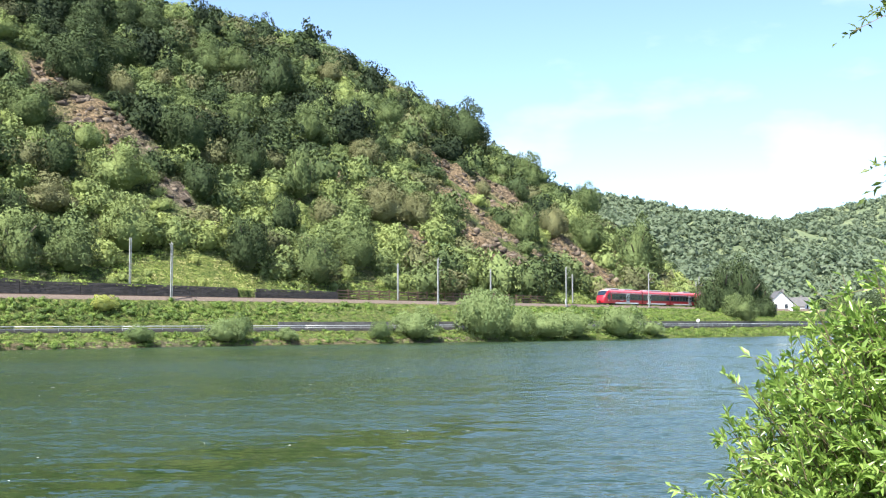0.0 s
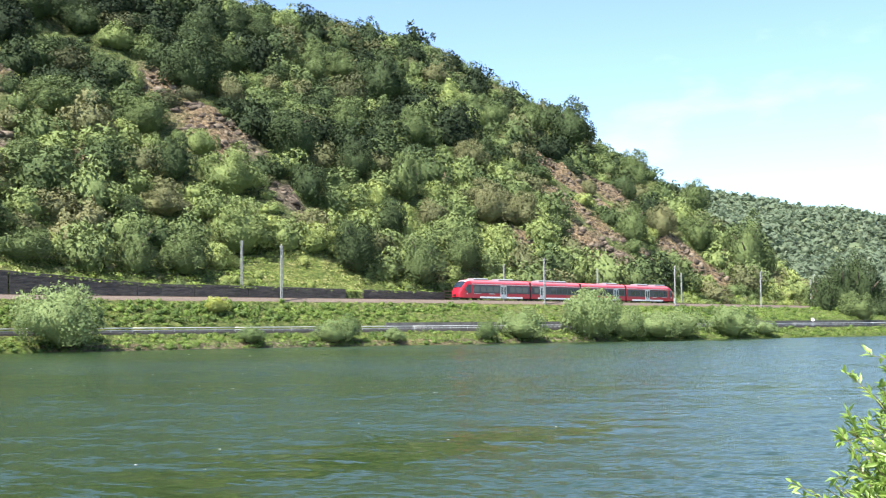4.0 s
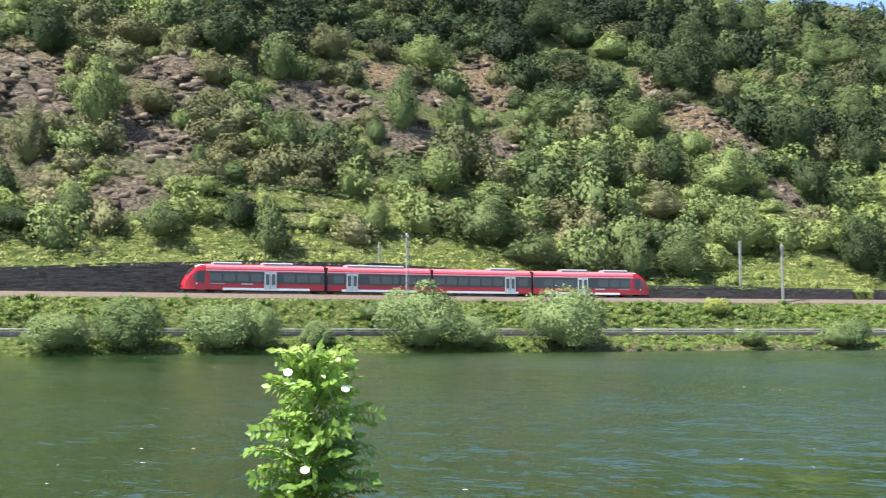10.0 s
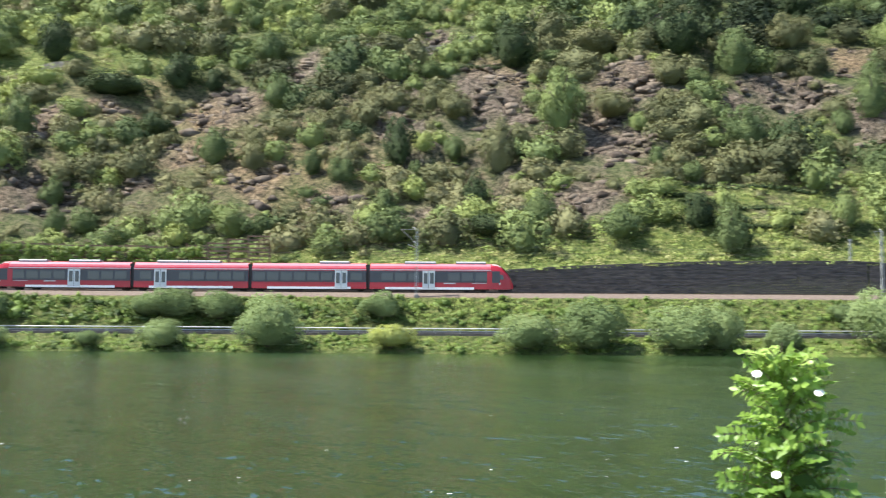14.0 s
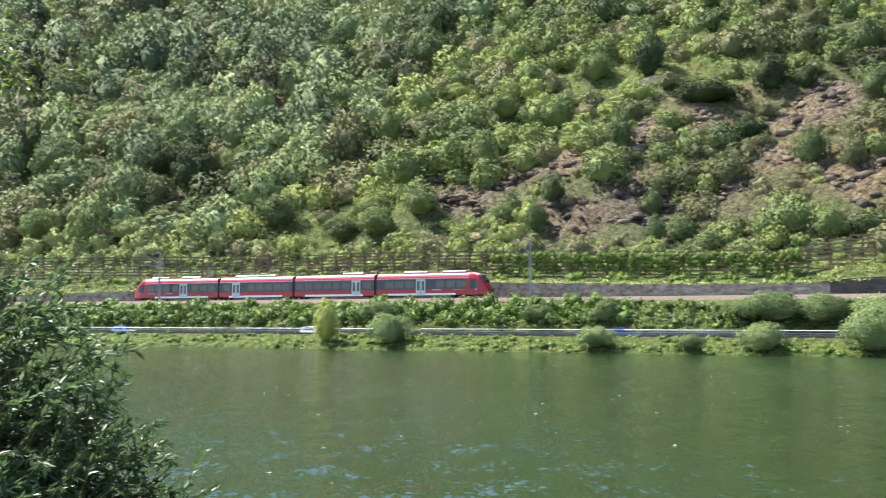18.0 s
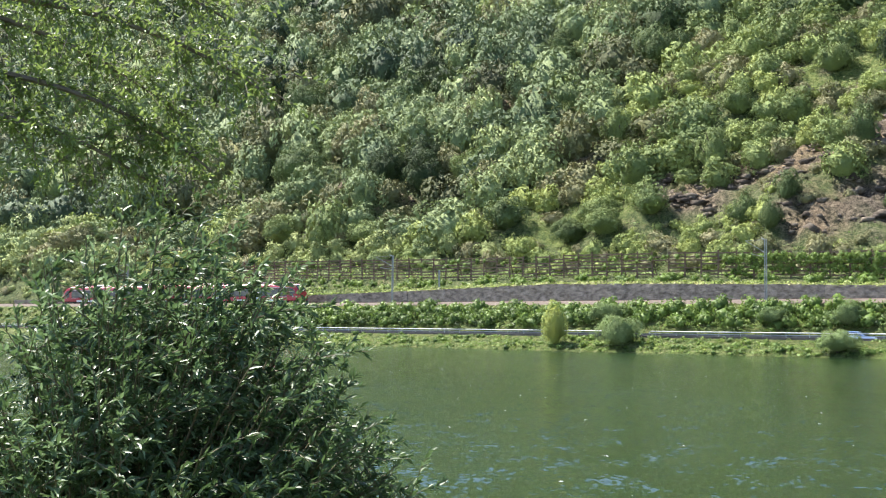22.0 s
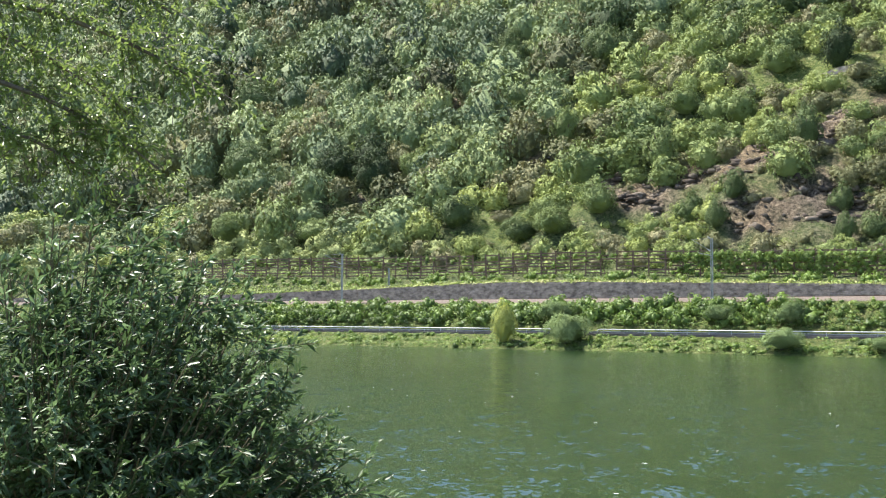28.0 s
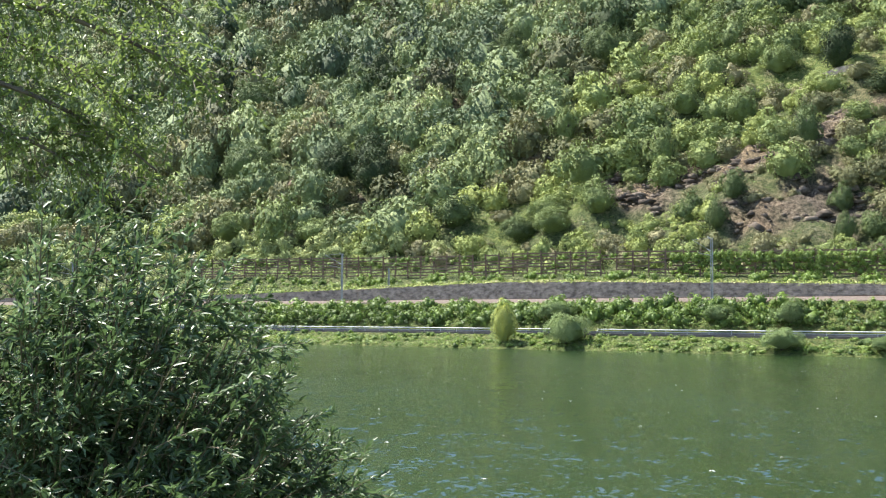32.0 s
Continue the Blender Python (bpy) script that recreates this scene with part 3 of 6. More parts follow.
TREES_G = [(299, 81.0, 4.7, 9.4, 1), (295, 18.9, 3.5, 5.7, 2), (326, 31.2, 2.4, 5.4, 1), (319, 24.2, 3.7, 4.7, 1), (323, 22.8, 2.1, 5.5, 1), (336, 45.7, 3.1, 8.4, 1), (314, 68.9, 4.3, 8.6, 0), (315, 52.1, 4.2, 4.7, 0), (308, 69.1, 2.9, 5.2, 0), (280, 30.4, 2.8, 4.7, 1), (272, 23.2, 2.7, 4.5, 1), (353, 78.2, 4.9, 8.1, 2), (355, 61.6, 4.6, 8.3, 2), (369, 62.3, 4.7, 7.3, 2), (338, 50.5, 2.0, 6.6, 1), (350, 25.5, 2.9, 5.8, 1), (344, 22.6, 2.4, 5.7, 1), (343, 27.5, 3.4, 5.8, 1)]
TREES_H = [(366, 44.8, 3.6, 9.9, 2), (377, 22.4, 5.2, 5.9, 2), (385, 23.9, 5.2, 5.9, 1), (381, 27.6, 5.2, 5.9, 2), (401, 24.2, 5.0, 7.7, 1), (433, 41.3, 6.9, 10.9, 0), (445, 42.8, 6.9, 10.9, 0), (439, 48.2, 6.9, 10.9, 0), (426, 95.0, 5.4, 8.5, 1), (434, 96.5, 5.4, 8.5, 1), (430, 100.4, 5.4, 8.5, 1), (370, 27.2, 4.7, 7.4, 2), (394, 55.5, 4.2, 9.7, 2), (474, 47.0, 8.8, 13.2, 1), (496, 79.7, 9.2, 13.4, 1), (425, 46.5, 5.2, 9.1, 2), (462, 92.8, 5.4, 8.5, 0), (470, 94.3, 5.4, 8.5, 0)]
TREES_I = [(466, 98.2, 5.4, 8.5, 0), (501, 114.5, 5.6, 8.8, 1), (511, 116.0, 5.6, 8.8, 1), (506, 120.1, 5.6, 8.8, 1), (401, 89.9, 7.8, 12.8, 1), (408, 70.4, 4.1, 6.8, 3), (459, 22.7, 5.9, 7.9, 2), (435, 23.2, 5.6, 6.2, 2)]
KNOWN_TREES = TREES_A + TREES_B + TREES_C + TREES_D + TREES_E + TREES_F + TREES_G + TREES_H + TREES_I


def patch_mask(s, u, patches):
    m = np.zeros(np.broadcast(s, u).shape)
    for s0, u0, ds, du in patches:
        q = ((s - s0) / (ds * 1.3)) ** 2 + ((u - u0) / (du * 1.25)) ** 2
        m = np.maximum(m, np.clip(1.6 - q * 1.1, 0, 1))
    return m


def beyond(s, u, k):
    """The place k metres farther from the river's near bank, in metres along and beyond the railway."""
    x, y = spot(s, u)
    r = np.hypot(x, y)
    tx, ty = np.interp(s, LINE_S, LINE_T[:, 0]), np.interp(s, LINE_S, LINE_T[:, 1])
    return s + k * (x * tx + y * ty) / r, u + k * (x * ty - y * tx) / r


def masks(s, u):
    x, y = spot(s, u)
    rough = lumps(x, y, 7, 0.9, 21) + lumps(x, y, 3, 0.5, 22)
    rock = np.clip(patch_mask(s, u, ROCKS) * 0.95 + rough * 0.35, 0, 1)
    dry = np.exp(-((s - 272) / 78) ** 4) * np.exp(-((u - 46) / 30) ** 4)
    rock = np.where(patch_mask(s, u, ROCKS) > 0.02, rock, np.clip(rough * 0.6 - 0.15 + 0.75 * dry, 0, 0.85))
    mead = patch_mask(s, u, MEADOWS)
    return rock, mead


# ---- ground ----
def build_ground():
    ss = np.concatenate([np.arange(-900, -140, 40), np.arange(-140, 640, 2.5), np.arange(640, 1400, 40)])
    uu = np.concatenate([[-130, -100, -82], np.arange(-70, -20, 5.0), [-21.5, -20, -18.7, -17.2, -16, -14.4, -14, -11, -8, -7.95, -7.5, -6.5, -5.5, -4.5, -3.6, -2.9, 0, 3, 6.2, 6.5],
                         np.arange(7.5, 60, 1.6), np.arange(60, 150, 2.6), np.arange(150, 420, 15), [600, 900]])
    S, U = np.meshgrid(ss, uu, indexing="ij")
    # the river edge follows the shore
    w = shore(S)
    bank = U < -7.0
    U = np.where(bank, np.where(U > -21.6, U * 1.0 - (w - 20), U - (w - 20)), U)
    x, y = spot(S, U)
    z = height(S, U)
    rock, mead = masks(S, U)
    rr = np.clip(rock, 0, 1)
    far = U > 6.5
    z = z + np.where(far, rr * (lumps(x, y, 6, 2.0, 31) + lumps(x, y, 2.6, 1.3, 32)), 0)
    mead = np.where(U < 6.5, 0.85, mead)
    rock = np.where((U < 6.5), np.where((np.abs(U + w - 0.6) < 0.9) & (S > 90) & (S < 190), 0.8, 0.1), rock)
    rock = np.where((np.abs(U - 1.6) < 4.6), 0.9, rock)
    n0, n1 = S.shape
    idx = np.arange(n0 * n1).reshape(n0, n1)
    q = np.stack([idx[:-1, :-1], idx[1:, :-1], idx[1:, 1:], idx[:-1, 1:]], -1).reshape(-1, 4)
    me = quads_mesh("ground", np.stack([x, y, z], -1).reshape(-1, 3), q, np.zeros((0, 3)), GROUND, np.zeros(len(q)))
    ochre = np.clip(1.5 - np.abs(S + 6) / 30, 0, 1) * (U > 32) + np.clip(1.6 - np.hypot(S - 166, U - 74) / 9, 0, 1)
    for name, val in (("rock", rock), ("meadow", mead), ("ochre", np.clip(ochre, 0, 1))):
        a = me.attributes.new(name, "FLOAT", "POINT")
        a.data.foreach_set("value", val.astype(np.float32).ravel())
    tagged(new("ground", me), "steep scrubby hillside of reddish broken rock above the railway", "ground", kind="structure")


build_ground()

# the river
wb = Build()
wb.put([(-1500, -1500, 0), (1500, -1500, 0), (1500, 1500, 0), (-1500, 1500, 0)], [(0, 1, 2, 3)])
river = tagged(part("water", wb, WATER), "greenish rippled river water reflecting hill and sky", "water", kind="structure")


# white flecks: floating foam, and painted stand-ins for glints on the ripples
fleck_rng = np.random.RandomState(91)
fb = Build()
for _ in range(2400):
    fx, fy = spot(fleck_rng.uniform(-40, 560), -25 - 110 * fleck_rng.rand())
    fw, fd = fleck_rng.uniform(0.02, 0.08), fleck_rng.uniform(0.015, 0.04)
    fa = fleck_rng.uniform(0, 3.14)
    c, d = math.cos(fa), math.sin(fa)
    fb.put([(fx + c * fw, fy + d * fw, 0.012), (fx - d * fd, fy + c * fd, 0.02), (fx - c * fw, fy - d * fw, 0.012), (fx + d * fd, fy - c * fd, 0.016)], [(0, 1, 2, 3)])
tagged(part("foam_glint_flecks", fb, WHITE, river), "small white flecks of foam and glints drifting on the river", kind="stuff")


# ---- strips along the railway ----
def strip(name, s0, s1, section, mat, step=4.0, parent=None, label=""):
    """A closed section of (u, z) corners, carried along the railway; z may be a function of s."""
    b = Build()
    n = max(2, int(abs(s1 - s0) / step) + 1)
    rings = []
    for s in np.linspace(s0, s1, n):
        ring = []
        for u, z in section:
            uu = u(s) if callable(u) else u
            x, y = spot(s, uu)
            ring.append(Vector((float(x), float(y), float(z(s) if callable(z) else z))))
        rings.append(ring)
    b.loft(rings)
    return part(name, b, mat, parent, label)


def road_u(k):
    return lambda s: -shore(s) + k


tagged(strip("road", -420, 900, [(road_u(6.15), 1.6), (road_u(11.9), 1.6), (road_u(11.9), 1.77), (road_u(6.15), 1.75)], ASPHALT, 6), "grey asphalt riverside road on the far bank", "road", kind="structure")
tagged(strip("trackbed", -420, 1100, [(-3.3, 7.0), (-2.0, RAIL - 0.12), (5.6, RAIL - 0.12), (6.15, 7.2)], BALLAST, 5), "brown stone ballast bed of a double railway line", "trackbed", kind="structure")
for name, u in (("rail", -0.72), ("rail", 0.72), ("rail", 3.28), ("rail", 4.72)):
    tagged(strip(name, -420, 1100, [(u - 0.035, RAIL - 0.15), (u + 0.035, RAIL - 0.15), (u + 0.035, RAIL), (u - 0.035, RAIL)], RUST, 6), "worn steel rail on the ballast", "rail", kind="structure")

road_wall = tagged(new("road_retaining_wall"), "low grey concrete wall along the road's hill side", "wall", kind="structure")
for a in np.arange(-140, 560, 14.0):
    hgt = 0.45 if a > 120 else 1.35
    strip("wall_panel", a, a + 13.94, [(road_u(12.05), 1.5), (road_u(12.45), 1.5), (road_u(12.42), 2.25 + hgt), (road_u(12.1), 2.25 + hgt)], ROAD_WALL, 7, road_wall)

guard = tagged(new("guard_rail"), "galvanised tubular steel guard rail along the riverside road", "guard rail", kind="structure")
GAP = 347.2
for a in np.concatenate([np.arange(-160, 340, 15.85), np.arange(347.8, 560, 15.85)]):
    b = min(a + 15.85, 346.7) if a < GAP else a + 15.85
    for name, z0, rad in (("handrail", 2.97, 0.065), ("mid_rail", 2.66, 0.035)):
        path = [(q, z0) for q in np.linspace(a, b, 5)]
        if name == "handrail" and a == 347.8:
            path = [(a - 0.05, 2.5), (a, 2.85)] + [(a + 0.12, z0)] + path[1:]
        if name == "handrail" and b == 346.7:
            path = path[:-1] + [(b - 0.12, z0), (b, 2.85), (b + 0.05, 2.5)]
        pts = []
        for q, z in path:
            x, y = spot(q, -shore(q) + 5.95)
            pts.append((float(x), float(y), z))
        part(name, Build().tube(pts, rad, 8), STEEL, guard, smooth=True)
pm = Build().tube([(0, 0, -0.5), (0, 0, 0.86)], 0.035, 6).data("post", STEEL)
for a in np.arange(-160, 560, 3.2):
    ob = new("post", pm)
    ob.parent = guard
    x, y = spot(a + 0.12, -shore(a) + 5.95)
    ob.matrix_basis = pose(float(x), float(y), 2.1, 0, 0, heading(a))
kerb = tagged(new("road_edge_wall"), "low dark kerb wall under the guard rail", "wall", kind="structure")
for a in np.arange(-140, 560, 14.0):
    strip("wall_panel", a, a + 13.95, [(road_u(5.72), 1.4), (road_u(6.12), 1.4), (road_u(6.12), 2.40), (road_u(5.76), 2.38)], BASALT, 7, kerb)


def stone_panel(s0, s1, mat, seed, parent, course=0.22):
    """A wall panel of rough courses; stones stand proud by chance, with open joints before a dark backing."""
    rng = random.Random(seed)
    b = Build()
    mid, z0 = (s0 + s1) / 2, 7.1
    x0, y0 = spot(mid, 6.5)
    m = pose(float(x0), float(y0), 0, 0, 0, heading(mid))
    ln = s1 - s0
    slope = lambda q: float(wall_top(mid + q))
    z = z0
    top = max(slope(-ln / 2), slope(ln / 2), slope(0))
    while z < top:
        q = -ln / 2
        hgt = course * (rng.uniform(0.75, 1.3) if course < 0.3 else rng.uniform(0.5, 1.2))
        while q < ln / 2 - 0.02:
            w = min(rng.uniform(0.5, 1.5) if course < 0.3 else rng.uniform(0.3, 1.1), ln / 2 - q)
            zt = min(z + hgt - 0.025, slope(q + w / 2))
            if zt > z + 0.05:
                batter = 0.04 * (z - z0)
                out = rng.uniform(0.0, 0.07 if course < 0.3 else 0.10)
                b.box(q + 0.012, q + w - 0.012, -0.02, 0.42 - batter + out, z, zt)
            q += w
        z += hgt
    b.v = [tuple(m @ Vector((x, y, z))) for x, y, z in b.v]
    return part("wall_panel", b, mat, parent)


dark_wall = tagged(new("retaining_wall"), "tall dark basalt retaining wall behind the tracks", "wall", kind="structure")
edges = [98, 108, 118, 122, 132, 142, 152, 162, 172, 182, 192, 202, 212, 222, 232, 242, 252, 262, 272, 282, 293]
for a, b in zip(edges[:-1], edges[1:]):
    if a == 118:
        continue
    stone_panel(a + 0.01, b - 0.01, BASALT, int(a), dark_wall)
    strip("backing", a, b, [(6.45, 7.1), (6.95, 7.1), (6.9, lambda s: wall_top(s) - 0.05), (6.5, lambda s: wall_top(s) - 0.05)], BLACK, 2.5, dark_wall)
    strip("coping", a, b, [(6.27, lambda s: wall_top(s) + 0.003), (6.92, lambda s: wall_top(s) + 0.003), (6.92, lambda s: wall_top(s) + 0.16), (6.27, lambda s: wall_top(s) + 0.16)], BASALT, 2.5, dark_wall)
pale_wall = tagged(new("stone_wall"), "pale weathered dry-stone wall behind the tracks", "wall", kind="structure")
for a in np.arange(293, 520, 9.0):
    stone_panel(a - 0.01, a + 9.01, SLATE, int(a), pale_wall, 0.305)
    strip("backing", a, a + 9.0, [(6.45, 7.1), (6.95, 7.1), (6.9, lambda s: wall_top(s) - 0.05), (6.5, lambda s: wall_top(s) - 0.05)], BASALT, 3, pale_wall)


# old vineyard terraces high on the slope
for s0, s1, u0, u1 in ((334, 358, 72.5, 73.2), (257, 280, 82.9, 79.6)):
    lie = lambda q, k=0.0, a=s0, b=s1, c=u0, d=u1: c + (d - c) * (q - a) / (b - a) + k
    level = lambda q, k, f=lie: float(height(q, f(q))) + k
    wall = tagged(new("terrace_wall"), "low dry-stone wall of an old vineyard terrace", "wall", kind="structure")
    for a in np.arange(s0, s1, 4.0):
        strip("wall_panel", a, a + 3.97, [(lambda q: lie(q, -0.3), lambda q: level(q, -0.8)), (lambda q: lie(q, 0.4), lambda q: level(q, -0.8)), (lambda q: lie(q, 0.4), lambda q: level(q, 1.1)), (lambda q: lie(q, -0.15), lambda q: level(q, 1.1))], SLATE, 2, wall)


# ---- overhead line ----
def mast_thing(s, u, tall, arm, box=False):
    th = tagged(new("catenary_mast"), "grey steel railway mast with a slanting bracket arm" if arm else "plain grey steel railway mast", "mast", "masts along the railway")
    b = Build()
    for dx in (-0.13, 0.13):
        b.box(dx - 0.035, dx + 0.035, -0.1, 0.1, 0, tall)
    for k in range(int(tall / 0.6)):
        b.box(-0.1, 0.1, -0.03, 0.03, 0.3 + k * 0.6, 0.36 + k * 0.6)
    part("post", b, MAST, th)
    part("footing", Build().box(-0.3, 0.3, -0.3, 0.3, -0.6, 0.25), CONCRETE, th)
    if arm:
        side = 1 if u < 0 else -1
        b = Build()
        b.tube([(0, 0, tall - 2.0), (1.9, side * 2.6, tall - 0.35)], 0.05)
        b.tube([(0, 0, tall - 0.1), (1.9, side * 2.6, tall - 0.35)], 0.025)
        b.tube([(0, 0, tall - 2.6), (1.0, side * 2.4, tall - 2.3)], 0.04)
        part("bracket", b, MAST, th)
        for z in (tall - 2.0, tall - 0.15):
            part("insulator", Build().tube([(0.15, side * 0.2, z + 0.1), (0.4, side * 0.5, z + 0.28)], 0.07), PALE, th)
    if box:
        part("marker_board", Build().box(-0.35, 0.35, -0.16, -0.12, 0.6, 1.8), WHITE, th, "white rectangular board")
    x, y = spot(s, u)
    th.matrix_basis = pose(float(x), float(y), 7.2 if u < 6 else float(height(s, u)) - 0.1, 0, 0, heading(s))
    return th


FRONT_MASTS = [-75, -40, -9, 31.5, 78.5, 141, 203.5, 265.5, 334, 406, 480, 550]
for s in FRONT_MASTS:
    mast_thing(s, -3.0, 9.2, True, s == 31.5)
for s in (-60, 12, 47, 79, 142.5, 204, 403.5, 470):
    mast_thing(s, 7.6, 8.2 if s < 150 else 3.6, False)
for k, z in (("contact_wire", 5.4), ("carrier_wire", 6.9)):
    b = Build()
    pts = []
    for a, c in zip(FRONT_MASTS[:-1], FRONT_MASTS[1:]):
        for f in np.linspace(0, 1, 7)[:-1]:
            s = a + (c - a) * f
            x, y = spot(s, 0.0)
            pts.append((float(x), float(y), RAIL + z - (0.9 * 4 * f * (1 - f) if k == "carrier_wire" else 0)))
    b.tube(pts, 0.011, 4)
    tagged(part(k, b, BLACK), "thin overhead electric wire above the track", "wire", kind="structure")


# ---- timber rockfall fence ----
def fence(s0, s1, u, z_of, tall, label):
    th = tagged(new("timber_fence"), label, "fence")
    post = Build().box(-0.11, 0.11, -0.11, 0.11, -0.8, tall + 0.15).data("post", TIMBER)
    strut = Build().tube([(0, -1.7, -0.5), (0, -0.1, tall * 0.8)], 0.09, 5).data("strut", TIMBER)
    n = int((s1 - s0) / 3.0)
    for i in range(n + 1):
        s = s0 + i * 3.0
        x, y = spot(s, u)
        z = float(z_of(s)) + random.uniform(-0.15, 0.1)
        for nm, me in (("post", post),) + ((("strut", strut),) if i % 2 == 0 else ()):
            ob = new(nm, me)
            ob.parent = th
            ob.matrix_basis = pose(float(x), float(y), z, random.uniform(-2, 2), random.uniform(-2, 2), heading(s))
        if i < n:
            rails = max(4, int(tall / 0.55))
            for k in range(rails):
                if random.random() < 0.12:
                    continue
                b = Build()
                zz = 0.35 + k * tall / rails
                b.box(-1.48, 1.48, -0.12, -0.02, zz - 0.11, zz + 0.11)
                ob = part("plank", b, TIMBER, th)
                xm, ym = spot(s + 1.5, u - 0.12)
                ob.matrix_basis = pose(float(xm), float(ym), float(z_of(s + 1.5)) + random.uniform(-0.05, 0.05), 0, random.uniform(-1, 1), heading(s + 1.5))
    return th


fence(288, 460, 11.5, lambda s: float(height(s, 11.5)) + 0.1, 4.1, "weathered timber rockfall fence of posts and planks, overgrown")
fence(24, 96, 8.2, lambda s: 7.7, 2.4, "low timber rockfall fence beside the tracks")


# ---- the train ----
def car_profile(top, half, low):
    side = [(half, low), (half, low + 0.62 * (top - low)), (half * 0.985, low + 0.76 * (top - low)), (half * 0.9, low + 0.89 * (top - low)), (half * 0.66, low + 0.965 * (top - low)), (half * 0.3, top)]
    return side + [(-y, z) for y, z in reversed(side)]


def rail_car(train, length, cab, doors, units, label):
    """One car, its middle at the origin, its front towards +x; cab: +1, -1 or 0."""
    h = length / 2
    nose = 3.0
    x0, x1 = -h + 0.25 + (nose if cab < 0 else 0), h - 0.25 - (nose if cab > 0 else 0)
    rings = [[Vector((x, y, z)) for y, z in car_profile(3.88, 1.46, 0.42)] for x in (x0, x1)]
    if cab:
        e = [(0.0, 3.88, 1.46, 0.42), (0.8, 3.82, 1.45, 0.42), (1.5, 3.45, 1.42, 0.42), (2.1, 2.85, 1.34, 0.42), (2.55, 2.15, 1.2, 0.45), (2.85, 1.5, 1.0, 0.5), (3.0, 1.15, 0.8, 0.55)]
        ext = [[Vector(((x1 + d) if cab > 0 else (x0 - d), y, z)) for y, z in car_profile(t, w, lo)] for d, t, w, lo in e[1:]]
        rings = rings + ext if cab > 0 else ext[::-1] + rings
    car = part("car", Build().loft(rings), RED, train, label, True)
    car.data.polygons.foreach_set("use_smooth", [False] * len(car.data.polygons))
    # roof skin, cantrail stripe, band, skirt
    roof = [[Vector((x, y, z)) for y, z in [(1.40, 3.16), (1.335, 3.52), (0.98, 3.79), (0.44, 3.90), (-0.44, 3.90), (-0.98, 3.79), (-1.335, 3.52), (-1.40, 3.16), (-1.3, 3.1), (1.3, 3.1)]] for x in (x0 + 0.02, x1 - 0.02)]
    part("roof", Build().loft(roof), ROOF_RED, car, "pinkish red roof with sky reflection in its colour")
    for sgn in (1, -1):
        def side_box(a, b, z0, z1, out):
            y = sgn * 1.46
            return Build().box(a, b, min(y, y + sgn * out), max(y, y + sgn * out), z0, z1)
        bnd = side_box(x0 - (1.2 if cab < 0 else 0), x1 + (1.2 if cab > 0 else 0), 1.32, 2.86, 0.010)
        part("window_band", bnd, SLATE_BAND, car, "dark grey band round the windows")
        part("stripe", side_box(x0, x1, 2.96, 3.08, 0.006), PALE, car, "pale cantrail stripe")
        segs = [(x0 + 0.9 + (1.4 if cab < 0 else 1.2), x1 - 0.9 - (1.4 if cab > 0 else 1.2))]
        part("skirt", side_box(segs[0][0], segs[0][1], 0.36, 0.68, 0.012), WHITE, car, "white painted skirt")
        gap = [(d - 1.05, d + 1.05) for d in doors]
        x = x0 + 0.55
        while x + 1.5 < x1 - 0.3:
            hit = [g for g in gap if x < g[1] and x + 1.5 > g[0]]
            if hit:
                x = hit[0][1] + 0.15
                continue
            part("window", side_box(x, x + 1.56, 1.56, 2.58, 0.022), GLASS, car)
            x += 1.84
        for d in doors:
            door = part("door", side_box(d - 0.85, d + 0.85, 0.48, 2.9, 0.03), PALE, car, "pale double sliding door")
            for k in (-0.42, 0.42):
                part("door_window", side_box(d + k - 0.24, d + k + 0.24, 1.15, 2.6, 0.045), GLASS, door)
            part("door_seam", side_box(d - 0.02, d + 0.02, 0.5, 2.88, 0.036), BLACK, door)
        if cab:
            c = x1 if cab > 0 else x0
            part("lettering", side_box(c - cab * 5.6 - 0.8, c - cab * 5.6 + 0.8, 1.14, 1.28, 0.012), PALE, car, "white bars of lettering")
            part("lettering", side_box(c - cab * 1.6 - 1.0, c - cab * 1.6 + 1.0, 1.2, 1.26, 0.012), PALE, car, "thin line of lettering")
            part("cab_door", side_box(c - cab * 0.2 - 0.35, c - cab * 0.2 + 0.35, 0.9, 2.8, 0.02), RED, car, "narrow red cab door")
            a, b2 = sorted((c + cab * 0.75, c + cab * 1.75))
            pts = [(a, 1.75), (b2, 1.75), (b2 - (0.15 if cab > 0 else -0.0), 2.35), (a, 2.6)] if cab > 0 else [(b2, 1.75), (a, 1.75), (a + 0.15, 2.35), (b2, 2.6)]
            y = sgn * 1.44
            v = [Vector((px, y, pz)) for px, pz in pts] + [Vector((px, y + sgn * 0.025, pz)) for px, pz in pts]
            part("cab_side_window", Build().put(v, [(0, 1, 2, 3), (4, 7, 6, 5), (0, 4, 5, 1), (1, 5, 6, 2), (2, 6, 7, 3), (3, 7, 4, 0)]), GLASS, car)
